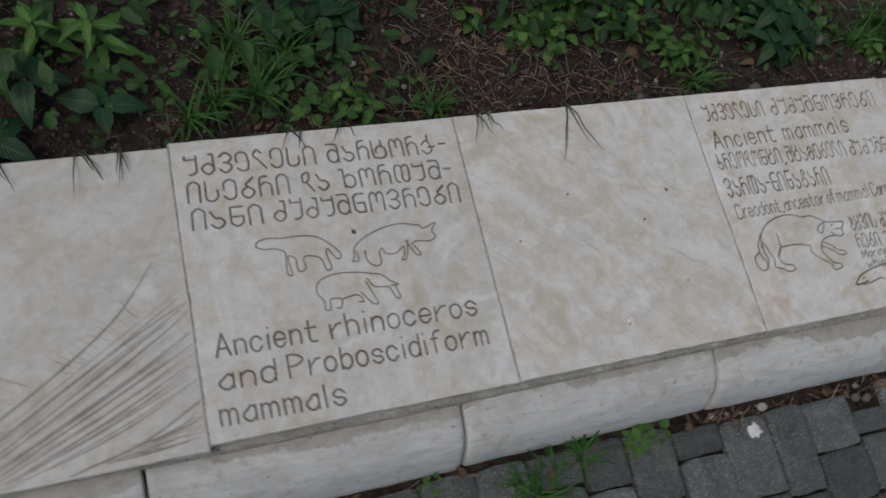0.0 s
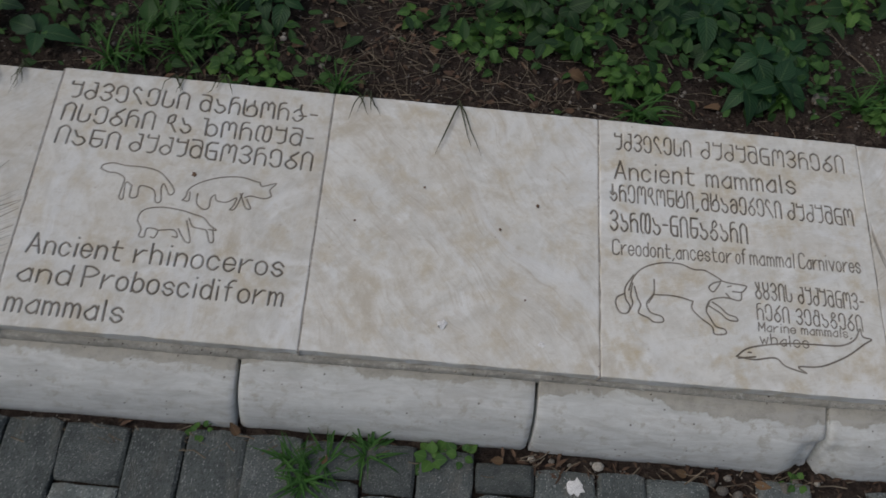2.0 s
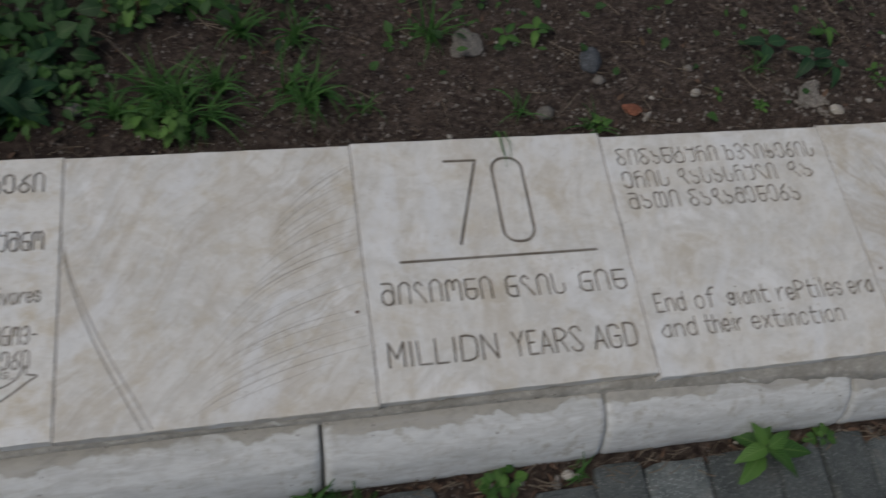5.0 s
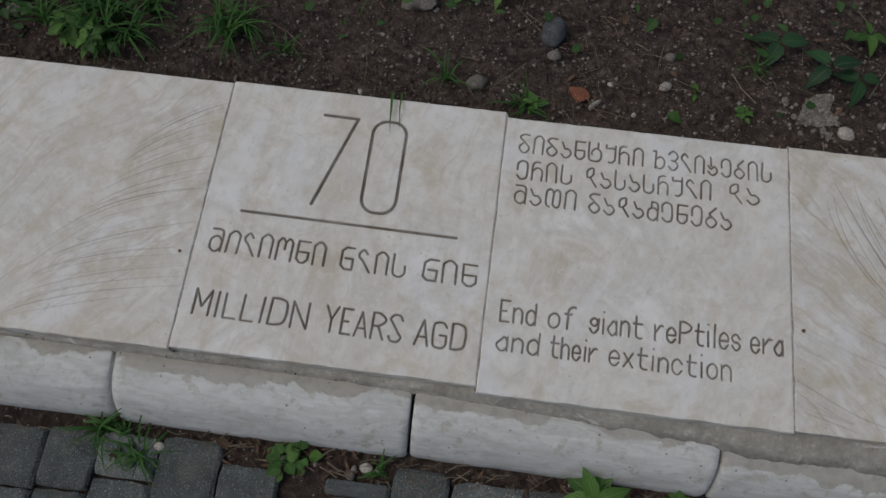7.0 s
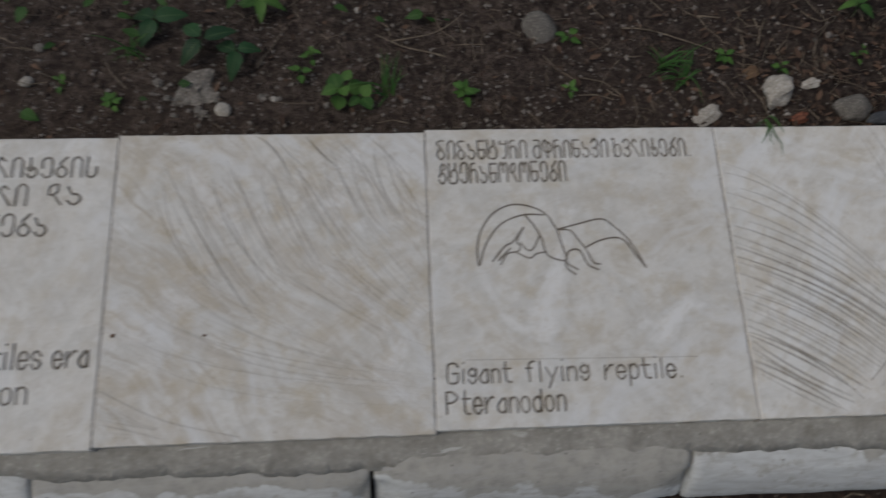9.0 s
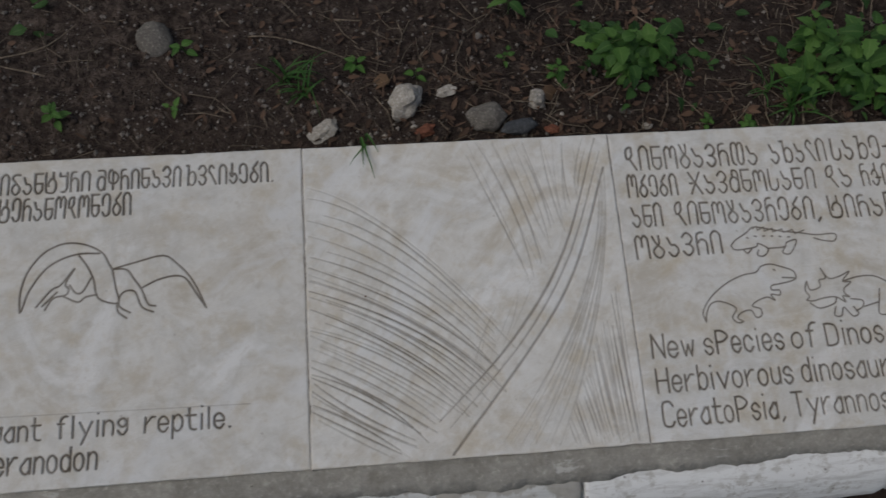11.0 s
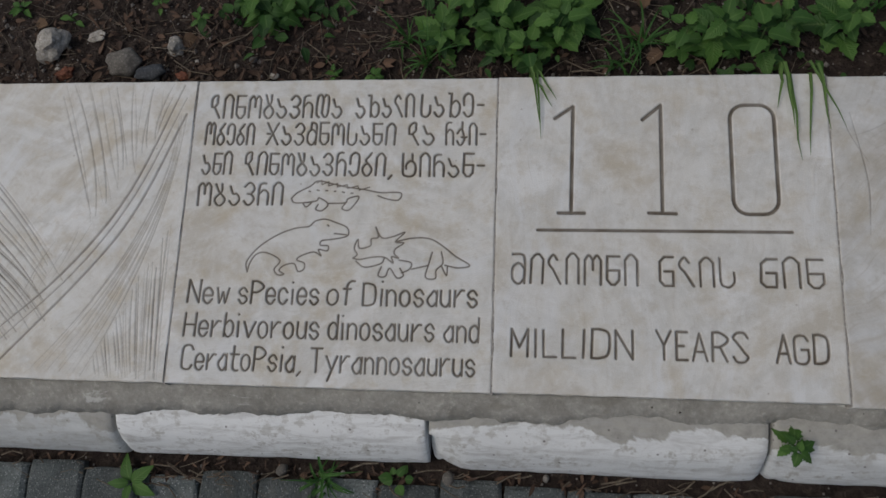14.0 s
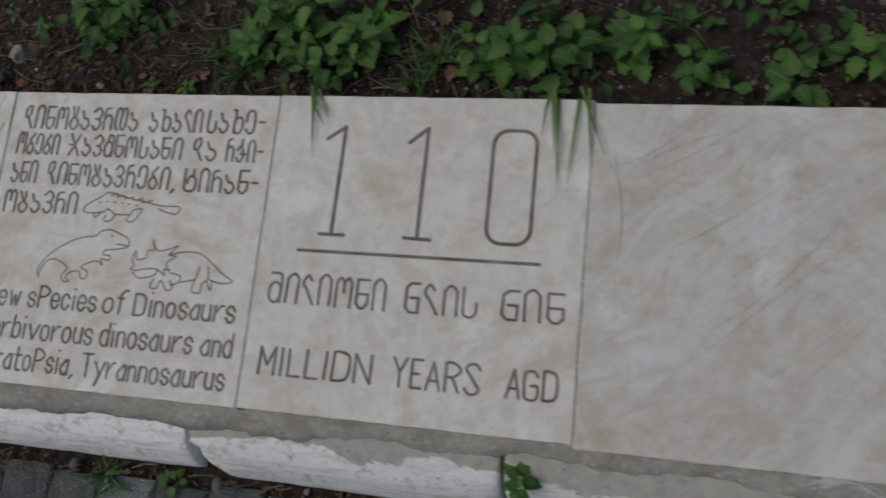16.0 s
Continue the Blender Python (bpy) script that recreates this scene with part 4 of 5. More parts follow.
def stone_thing(x, y, size, material, label, seed, rough=0.25, stretch=(1.0, 0.75, 0.55), turn=0.0, name="pebble", category="stone", z=None):
    ob = new(name, pebble_mesh(name, size, seed, material, rough, 3 if size > 0.03 else 2, stretch))
    ground_z = soil_height(x, y) if z is None else z
    ob.matrix_basis = pose(x, y, ground_z + size * stretch[2] * 0.28, 8, -6, turn)
    return tagged(ob, label, category)


PALE, WHITE = "pale rounded limestone pebble lying on soil", "small white pebble lying on soil"
stone_thing(2.80, 0.645, 0.026, M_PALE, WHITE, 1, turn=20)
stone_thing(3.145, 0.588, 0.034, M_PALE, WHITE, 2, turn=-40)
stone_thing(3.735, 0.765, 0.075, M_STONE, "smooth grey river stone lying on soil", 3, 0.12, (0.85, 1.0, 0.45), 15, "river_stone")
stone_thing(4.172, 0.612, 0.068, M_PALE, "angular pale limestone chunk half in soil", 4, 0.42, (1.0, 0.8, 0.7), 50, "limestone_chunk")
stone_thing(4.03, 0.562, 0.058, M_PALE, "flat pale limestone flake lying on soil", 5, 0.4, (1.0, 0.6, 0.4), 30, "limestone_flake")
stone_thing(4.41, 0.607, 0.042, M_PALE, "small pointed pale stone standing in soil", 6, 0.45, (0.7, 0.9, 0.9), 10, "limestone_chunk")
stone_thing(4.315, 0.575, 0.066, M_STONE, "brown rounded stone sunk in soil", 7, 0.25, (1.0, 0.8, 0.5), 0, "river_stone")
stone_thing(4.37, 0.553, 0.062, M_SLATE, "dark grey slate flake against the slab", 8, 0.3, (1.0, 0.45, 0.4), 5, "slate_flake")
stone_thing(4.205, 0.555, 0.036, M_BRICK, "orange broken brick crumb beside the slab", 9, 0.45, (1.0, 0.6, 0.5), 20, "brick_fragment", "brick")
stone_thing(4.43, 0.548, 0.028, M_BRICK, "small orange brick crumb beside the slab", 19, 0.45, (1.0, 0.6, 0.5), -20, "brick_fragment", "brick")
stone_thing(4.25, 0.635, 0.036, M_PALE, "thin pale stone flake lying on soil", 10, 0.4, (1.0, 0.55, 0.25), 10, "limestone_flake")
stone_thing(3.082, 0.622, 0.085, M_CRUMBLE, "crumbling pale concrete lump sunk in soil", 11, 0.9, (1.0, 0.75, 0.16), 25, "concrete_lump", "rubble")
stone_thing(2.295, 0.805, 0.072, M_STONE, "rough brown rock sunk in soil", 12, 0.4, (0.9, 1.0, 0.5), 0, "rock")
stone_thing(2.575, 0.748, 0.066, M_SLATE, "dark smooth river stone lying on soil", 13, 0.15, (0.75, 1.0, 0.5), -10, "river_stone")
stone_thing(2.435, 0.605, 0.04, M_STONE, "round tan pebble lying on soil", 14, 0.2, (1.0, 0.8, 0.6), 30)
stone_thing(2.665, 0.585, 0.03, M_PALE, "small pale stone chip lying on soil", 15, 0.5, (1.0, 0.4, 0.4), 45, "limestone_flake")
stone_thing(2.635, 0.605, 0.042, M_BRICK, "flat red-brown brick flake lying on soil", 16, 0.35, (1.0, 0.6, 0.3), -20, "brick_fragment", "brick")
stone_thing(2.58, 0.69, 0.028, M_STONE, "round grey-brown pebble lying on soil", 17, 0.2, (1, 0.85, 0.6), 0)
stone_thing(2.81, 0.72, 0.022, M_STONE, "round grey-brown pebble lying on soil", 18, 0.2, (1, 0.85, 0.6), 0)
stone_thing(1.255, 0.545, 0.03, M_STONE, "grey stone chip beside the slab", 20, 0.3, (1, 0.8, 0.7), 0)
stone_thing(0.955, 0.545, 0.024, M_STONE, "pale grey pebble beside the slab", 21, 0.25, (1, 0.8, 0.6), 0)
stone_thing(1.01, 0.527, 0.014, M_PALE, WHITE, 22)
stone_thing(1.49, 0.655, 0.034, M_STONE, "grey rounded pebble among weeds", 23, 0.15, (1, 0.8, 0.6), 0)
stone_thing(4.60, 0.545, 0.018, M_PALE, WHITE, 24)
stone_thing(4.56, 0.575, 0.016, M_STONE, "round grey-brown pebble lying on soil", 25)
stone_thing(1.026, -0.126, 0.022, M_PALE, "small white pebble at the kerb foot", 26, z=-0.128)
stone_thing(1.985, -0.145, 0.02, M_PALE, "small white pebble at the kerb foot", 27, z=-0.118)
stone_thing(2.335, -0.135, 0.024, M_PALE, "small pale stone at the kerb foot", 28, z=-0.128)
for k in range(34):
    stone_thing(rng.gauss(3.082, 0.030), rng.gauss(0.620, 0.026), rng.uniform(0.006, 0.019), M_CRUMBLE, "pale crumb broken off the concrete lump", 300 + k, 0.5, (1, 0.8, 0.5), rng.uniform(0, 180), "concrete_crumb", "rubble")
for k, (x, y, size) in enumerate(((1.243, -0.150, 0.022), (1.270, -0.156, 0.019), (1.226, -0.138, 0.016), (1.352, -0.140, 0.028), (1.372, -0.126, 0.018), (1.255, -0.128, 0.015), (4.66, -0.125, 0.022), (4.93, -0.128, 0.026), (2.31, -0.150, 0.02))):
    stone_thing(x, y, size, M_STONE, "grey pebble wedged between kerb and setts", 400 + k, 0.25, (1, 0.8, 0.7), 40 * k, z=-0.126)
for k in range(70):
    x, y = rng.uniform(-0.3, 6.0), 0.53 + 0.5 * rng.random() ** 1.5
    stone_thing(x, y, rng.uniform(0.007, 0.016), rng.choice((M_STONE, M_PALE, M_STONE)), "tiny pebble lying on soil", 100 + k, 0.25, (1, 0.8, 0.6), rng.uniform(0, 180))


def stuff(name, verts, faces, material, label, category, smooth=False, uvs=None):
    data = bpy.data.meshes.new(name)
    data.from_pydata(verts, [], faces)
    if uvs is not None:
        layer = data.uv_layers.new(name="UVMap")
        layer.data.foreach_set("uv", np.array([uvs[l.vertex_index] for l in data.loops], float).ravel())
    data.materials.append(material)
    if smooth:
        data.polygons.foreach_set("use_smooth", [True] * len(data.polygons))
    return tagged(new(name, data), label, category, kind="stuff")


verts, faces = [], []
for _ in range(7500):
    x, y, s = rng.choice((rng.uniform(-0.5, 6.3), rng.uniform(1.6, 4.2))), 0.508 + 0.75 * rng.random() ** 1.4, 0.0012 + 0.0050 * rng.random() ** 3
    z, n = soil_height(x, y) + s * 0.4, len(verts)
    verts += [(x + s * rng.uniform(0.6, 1.2), y, z), (x, y + s * rng.uniform(0.6, 1.2), z), (x - s * rng.uniform(0.6, 1.2), y, z), (x, y - s * rng.uniform(0.6, 1.2), z), (x + s * 0.2, y, z + s * 0.8), (x, y, z - s)]
    faces += [(n, n + 1, n + 4), (n + 1, n + 2, n + 4), (n + 2, n + 3, n + 4), (n + 3, n, n + 4), (n + 1, n, n + 5), (n + 2, n + 1, n + 5), (n + 3, n + 2, n + 5), (n, n + 3, n + 5)]
stuff("gravel", verts, faces, M_GRIT, "fine pale grit scattered over the soil", "gravel")

verts, faces = [], []
for _ in range(8000):
    x, y, s = rng.uniform(-0.5, 6.3), 0.506 + 0.7 * rng.random() ** 1.2, 0.0025 + 0.0065 * rng.random() ** 2
    z, n = soil_height(x, y) + s * 0.15, len(verts)
    q = [s * rng.uniform(0.55, 1.25) for _ in range(6)]
    turn = rng.uniform(0, 1.5)
    ca, sa = math.cos(turn), math.sin(turn)
    verts += [(x + q[0] * ca, y + q[0] * sa, z), (x - q[1] * sa, y + q[1] * ca, z + s * rng.uniform(-0.2, 0.3)), (x - q[2] * ca, y - q[2] * sa, z), (x + q[3] * sa, y - q[3] * ca, z + s * rng.uniform(-0.2, 0.3)), (x + s * rng.uniform(-0.3, 0.3), y + s * rng.uniform(-0.3, 0.3), z + q[4] * 0.7), (x, y, z - q[5])]
    faces += [(n, n + 1, n + 4), (n + 1, n + 2, n + 4), (n + 2, n + 3, n + 4), (n + 3, n, n + 4), (n + 1, n, n + 5), (n + 2, n + 1, n + 5), (n + 3, n + 2, n + 5), (n, n + 3, n + 5)]
stuff("soil_clods", verts, faces, M_CLOD, "small dark brown clods of soil", "soil", True)

verts, faces = [], []
for k in range(430):
    if k < 250:
        x, y, z, s = 0.5 * rng.randint(-1, 12) + rng.gauss(0, 0.0013), rng.uniform(0.0, 0.5), -0.0014, rng.uniform(0.0005, 0.0014)
    else:
        x, y, z, s = rng.uniform(-0.5, 6.3), -abs(rng.gauss(0, 0.006)) - 0.001, -0.026, rng.uniform(0.0006, 0.0018)
    n = len(verts)
    verts += [(x + s * rng.uniform(0.6, 1.6), y, z), (x, y + s * rng.uniform(0.6, 1.6), z), (x - s, y - s * 0.3, z), (x, y - s, z), (x, y, z + s * 0.9), (x, y, z - s)]
    faces += [(n, n + 1, n + 4), (n + 1, n + 2, n + 4), (n + 2, n + 3, n + 4), (n + 3, n, n + 4), (n + 1, n, n + 5), (n + 2, n + 1, n + 5), (n + 3, n + 2, n + 5), (n, n + 3, n + 5)]
stuff("joint_dirt", verts, faces, M_CLOD, "dark crumbs of dirt in the slab joints", "dirt", True)

verts, faces = [], []


def straw(x, y, z, length, turn, thick, rise=0.0):
    n = len(verts)
    dx, dy = math.cos(turn), math.sin(turn)
    arc = rng.uniform(-0.15, 0.15) * length
    for f in (0, 0.5, 1):
        bx, by = x + dx * length * f - dy * arc * (f * (1 - f) * 4), y + dy * length * f + dx * arc * (f * (1 - f) * 4)
        for ox, oz in ((-thick, 0), (thick, 0), (0, thick * 1.6)):
            verts.append((bx - dy * ox, by + dx * ox, z + rise * f * length + oz))
    for a in (0, 3):
        for k in range(3):
            faces.append((n + a + k, n + a + (k + 1) % 3, n + a + 3 + (k + 1) % 3, n + a + 3 + k))


for _ in range(2100):
    x, y = rng.choice((rng.uniform(-0.4, 6.2), rng.gauss(0.62, 0.3), rng.gauss(4.7, 0.6))), 0.51 + 0.6 * rng.random() ** 1.2
    straw(x, y, soil_height(x, y) + rng.uniform(0.001, 0.008), rng.uniform(0.015, 0.09), rng.uniform(0, 6.3), rng.uniform(0.0004, 0.0011), rng.uniform(-0.02, 0.08))
for _ in range(420):
    straw(rng.uniform(-0.3, 6.0), rng.uniform(-0.16, -0.118), -0.122 + rng.uniform(0, 0.008), rng.uniform(0.01, 0.05), rng.uniform(-0.7, 0.7), rng.uniform(0.0005, 0.0014))
stuff("dry_straw", verts, faces, M_STRAW, "thin dry straw and twigs on the soil", "straw")


# ---- leaves and plants ----
def leaf_points(length, width, fold=0.25, droop=0.3, teeth=0.0, n=6, tip=1.0):
    """Vertices, faces and uvs of one leaf that grows along +y from its stalk."""
    v, f, uv = [], [], []
    for k in range(n + 1):
        t = k / n
        w = width / 2 * (math.sin(math.pi * t ** 0.8) ** 0.8 if 0 < t < 1 else 0.04) * (1 - 0.25 * t * tip)
        if teeth and 0 < k < n:
            w *= 1 + teeth * (1 if k % 2 else -1)
        z = -droop * length * t * t
        y = length * t * (1 - 0.12 * droop * t)
        v += [(-w, y - teeth * w * 0.5, z + w * fold), (0, y, z), (w, y - teeth * w * 0.5, z + w * fold)]
        uv += [(0, t), (0.5, t), (1, t)]
    for k in range(n):
        a = 3 * k
        f += [(a, a + 1, a + 4, a + 3), (a + 1, a + 2, a + 5, a + 4)]
    return v, f, uv


def leaf_mesh(name, material, *args, **more):
    v, f, uv = leaf_points(*args, **more)
    data = bpy.data.meshes.new(name)
    data.from_pydata(v, [], f)
    layer = data.uv_layers.new(name="UVMap")
    layer.data.foreach_set("uv", np.array([uv[l.vertex_index] for l in data.loops], float).ravel())
    data.materials.append(material)
    data.polygons.foreach_set("use_smooth", [True] * len(data.polygons))
    return data


BROAD = [leaf_mesh("leaf", M_DARKLEAF, 0.095, 0.062, 0.22, d, 0.05, 8) for d in (0.2, 0.45, 0.7)]
OVATE = [leaf_mesh("leaf", M_LEAF, 0.037, 0.030, 0.3, d, 0.17, 9) for d in (0.15, 0.4, 0.65)]
ROUND = [leaf_mesh("leaf", M_LEAF, 0.032, 0.030, 0.2, d, 0.0, 6, tip=0.2) for d in (0.1, 0.35)]
LONG = [leaf_mesh("leaf", M_YOUNG, 0.078, 0.026, 0.35, d, 0.12, 8) for d in (0.25, 0.55)]
YOUNG = [leaf_mesh("leaf", M_YOUNG, 0.022, 0.015, 0.3, d, 0.0, 6) for d in (0.1, 0.4)]
POINTED = [leaf_mesh("leaf", M_LEAF, 0.062, 0.034, 0.3, d, 0.04, 8) for d in (0.2, 0.5)]


def stem_mesh(points, radius):
    bm = bmesh.new()
    rings = []
    for k, p in enumerate(points):
        r = radius * (1 - 0.5 * k / len(points))
        rings.append([bm.verts.new((p[0] + r * math.cos(a), p[1] + r * math.sin(a), p[2])) for a in (0, 1.57, 3.14, 4.71)])
    for a, b in zip(rings[:-1], rings[1:]):
        for k in range(4):
            bm.faces.new((a[k], a[(k + 1) % 4], b[(k + 1) % 4], b[k]))
    return mesh_of("stem", bm, M_STEM, True)


def plant(name, label, x, y, leaves, tiers, per_tier, height, spread, scale=1.0, z=None, lift=20, top=None, category="weed"):
    """A weed: upright stems that carry tiers of leaves, each leaf a part."""
    base = tagged(new(name), label, category)
    base.matrix_basis = pose(x, y, (soil_height(x, y) if z is None else z) - 0.003, 0, 0, rng.uniform(0, 360))
    lean = rng.uniform(-0.25, 0.25), rng.uniform(-0.25, 0.25)
    line = [(lean[0] * height * f * f, lean[1] * height * f * f, height * f) for f in (0, 0.25, 0.5, 0.75, 1)]
    part("stem", stem_mesh(line, 0.0016 * scale + 0.0004), base)
    for tier in range(tiers):
        f = (tier + 1) / tiers
        for k in range(per_tier):
            turn = 360 * k / per_tier + tier * 53 + rng.uniform(-25, 25)
            out = spread * rng.uniform(0.2, 1.0) * (1.15 - 0.6 * f)
            s = scale * rng.uniform(0.7, 1.15) * (1.1 - 0.35 * f)
            hx, hy = lean[0] * height * f * f - out * math.sin(radians(turn)), lean[1] * height * f * f + out * math.cos(radians(turn))
            choice = top if top and tier == tiers - 1 else leaves
            m = pose(hx, hy, height * f * rng.uniform(0.8, 1.05), lift * rng.uniform(0.3, 1.3), rng.uniform(-20, 20), turn)
            part("leaf", rng.choice(choice), base, "", m @ Matrix.Diagonal((s, s, s, 1)))
    return base


def blades(count, length, wide, lie=0.5, reach=0.012, arc=360.0, start=0.0, over=0.0):
    v, f, uv = [], [], []
    for _ in range(count):
        turn, s, flat = radians(start + rng.uniform(-arc / 2, arc / 2)), length * rng.uniform(0.5, 1.1), lie * rng.uniform(0.5, 1.4)
        ox, oy, w = rng.uniform(-reach, reach), rng.uniform(-reach, reach), wide * rng.uniform(0.6, 1.1)
        n, r, h, a = len(v), 0.0, 0.0, (0.25 if over else min(1.35, flat * 0.5))
        for k in range(6):
            t = k / 5
            half = w / 2 * (1 - t ** 1.8) + 0.0002
            px, py = ox - math.sin(turn) * r, oy + math.cos(turn) * r
            v += [(px - math.cos(turn) * half, py - math.sin(turn) * half, h + half * 0.5), (px, py, h), (px + math.cos(turn) * half, py + math.sin(turn) * half, h + half * 0.5)]
            uv += [(0, t), (0.5, t), (1, t)]
            r += math.sin(a) * s / 5
            h = max(0.002, h + math.cos(a) * s / 5)
            a += flat * 0.42
            if over:
                h, a = over + rng.uniform(0.001, 0.006) * (1 + 2 * math.sin(3.1 * t)), 1.57
        for k in range(5):
            b = n + 3 * k
            f += [(b, b + 1, b + 4, b + 3), (b + 1, b + 2, b + 5, b + 4)]
    return v, f, uv


def tuft(x, y, count=22, length=0.09, wide=0.005, lie=0.9, z=None, label="tuft of fresh green grass growing in soil", arc=360.0, start=0.0, material=None, name="grass_tuft", over=0.0):
    v, f, uv = blades(count, length, wide, lie, 0.012, arc, start, over)
    data = bpy.data.meshes.new(name)
    data.from_pydata(v, [], f)
    layer = data.uv_layers.new(name="UVMap")
    layer.data.foreach_set("uv", np.array([uv[l.vertex_index] for l in data.loops], float).ravel())
    data.materials.append(material or M_GRASS)
    ob = new(name, data)
    ob.matrix_basis = pose(x, y, (soil_height(x, y) if z is None else z) - 0.002)
    return tagged(ob, label, "grass")


def places(text):
    return [tuple(float(c) for c in p.split(",")) for p in text.split()]


for x, y in places("-0.09,0.75 -0.19,0.78 -0.28,0.72"):
    plant("nettle", "bright green nettle with long toothed leaves in soil", x, y, LONG, 3, 4, 0.08, 0.008, 0.95)
for x, y in places("-0.22,0.67 -0.10,0.60 -0.27,0.55 0.30,0.78 0.36,0.76 0.22,0.80 1.26,0.77 1.35,0.73 1.18,0.83 1.32,0.64 1.42,0.74 1.44,0.80 1.41,0.66 1.28,0.88 1.10,0.90"):
    plant("broadleaf_weed", "low weed with broad dark green leaves in soil", x, y, BROAD, 1, 4, 0.045, 0.012, rng.uniform(0.8, 1.15), lift=12)
for x, y in places("1.34,0.70 1.375,0.665 1.24,0.80"):
    plant("broadleaf_weed", "low weed with large dark green leaves in soil", x, y, BROAD, 2, 3, 0.07, 0.012, rng.uniform(0.85, 1.1), lift=14)
for x, y in places("3.02,0.76 3.10,0.72 3.16,0.69"):
    plant("broadleaf_weed", "low weed with broad dark green leaves in soil", x, y, BROAD, 1, 3, 0.04, 0.012, rng.uniform(0.75, 0.9), lift=12)
for x, y in places("2.38,0.82 2.46,0.83 3.21,0.82 4.38,0.80 5.14,0.71 5.21,0.72"):
    plant("broadleaf_weed", "low weed with a few broad green leaves in soil", x, y, POINTED, 1, 4, 0.035, 0.01, rng.uniform(0.85, 1.1), lift=12)
for x, y in places("0.27,0.59 0.36,0.575 0.33,0.61 0.78,0.68 0.74,0.72 0.83,0.72 0.80,0.78 0.87,0.80 0.92,0.74 1.07,0.63 1.05,0.67 1.12,0.64 0.98,0.72 1.02,0.79 1.71,0.93 1.60,0.90 1.62,0.62 1.68,0.60 0.63,0.76"):
    plant("leafy_weed", "leafy green weed with small toothed leaves in soil", x, y, OVATE, rng.choice((2, 3)), rng.choice((4, 5)), rng.uniform(0.03, 0.06), 0.022, rng.uniform(0.85, 1.2), lift=14)
for x, y in places("1.40,0.635"):
    plant("rosette_weed", "bright green rosette weed with narrow leaves in soil", x, y, LONG, 1, 9, 0.02, 0.006, 0.75, lift=16, top=LONG)
    plant("young_weed", "cluster of pale green young leaves in soil", x - 0.01, y, YOUNG, 2, 6, 0.035, 0.012, 1.0)
for x, y in places("4.58,0.67 4.62,0.70 4.55,0.71 4.90,0.61 4.96,0.66 5.00,0.63 5.09,0.61 5.04,0.585 4.94,0.70 5.02,0.69 5.11,0.65 5.34,0.60 5.30,0.58 5.42,0.58 5.46,0.62 5.55,0.62 5.65,0.59 5.79,0.56 5.87,0.60 5.93,0.62 6.0,0.58"):
    plant("leafy_weed", "fresh leafy green weed spreading beside the slabs", x, y, OVATE, rng.choice((3, 2)), rng.choice((4, 5)), rng.uniform(0.04, 0.08), 0.028, rng.uniform(1.0, 1.35), lift=18)
for k in range(26):
    stone_thing(rng.choice((rng.uniform(0.85, 1.5), rng.uniform(2.0, 3.0), rng.uniform(4.3, 5.3))), rng.uniform(-0.15, -0.118), rng.uniform(0.006, 0.015), rng.choice((M_STONE, M_PALE)), "tiny pebble caught along the kerb foot", 500 + k, 0.3, (1, 0.8, 0.7), 31 * k, z=-0.128)
for x, y in places("3.28,0.66 3.79,0.74 3.78,0.62 4.45,0.66 4.71,0.545 4.78,0.54 2.86,0.64 2.95,0.60 3.30,0.70 4.20,0.67 4.36,0.70 3.58,0.61 4.09,0.70 2.55,0.57 2.13,0.83"):
    plant("young_weed", "small pale green seedling in soil", x, y, YOUNG, 2, rng.choice((2, 3, 4)), rng.uniform(0.015, 0.03), 0.008, rng.uniform(0.8, 1.25))
plant("roundleaf_weed", "weed with rounded bright green leaves in soil", 3.35, 0.615, ROUND, 2, 3, 0.045, 0.02, 1.35)
plant("roundleaf_weed", "weed with rounded bright green leaves in soil", 3.40, 0.60, ROUND, 1, 3, 0.03, 0.012, 1.2)

for x, y in places("0.11,0.68 0.04,0.58 0.14,0.74 0.17,0.62 0.21,0.66 0.09,0.61 0.24,0.72 1.64,0.69 1.69,0.62 1.57,0.64 1.68,0.69 1.70,0.66 1.74,0.63 1.76,0.70 1.93,0.66 1.96,0.68 1.90,0.70 1.81,0.85 1.92,0.84 2.22,0.84 0.50,0.56 1.10,0.575"):
    tuft(x, y, rng.randint(18, 30), rng.uniform(0.09, 0.14), 0.006, 0.85)
for x, y in places("2.38,0.61 2.53,0.565 2.98,0.71 3.44,0.62 4.00,0.645 3.97,0.68 4.83,0.61 4.88,0.57 5.20,0.56 5.23,0.60 5.62,0.66 2.05,0.64"):
    tuft(x, y, rng.randint(10, 18), rng.uniform(0.07, 0.11), 0.0045, 0.9)

# grass that hangs over the slabs
tuft(5.052, 0.516, 5, 0.145, 0.006, 1.25, -0.035, "grass blades hanging over a stone slab", 45, 192, M_BLADE, over=0.036)
tuft(5.445, 0.516, 3, 0.18, 0.007, 1.25, -0.035, "broad grass blades hanging over a stone slab", 22, 180, M_BLADE, over=0.036)
tuft(5.48, 0.516, 3, 0.16, 0.007, 1.25, -0.035, "broad grass blades hanging over a stone slab", 35, 185, M_BLADE, over=0.036)
tuft(2.30, 0.512, 2, 0.12, 0.005, 1.15, -0.03, "single grass blade hanging over a stone slab", 20, 185, over=0.031)
tuft(4.10, 0.510, 4, 0.09, 0.005, 1.1, -0.03, "short grass blades hanging over a stone slab", 90, 180, over=0.031)
DRYSPRIG = "dark dry grass sprig lying on a stone slab"
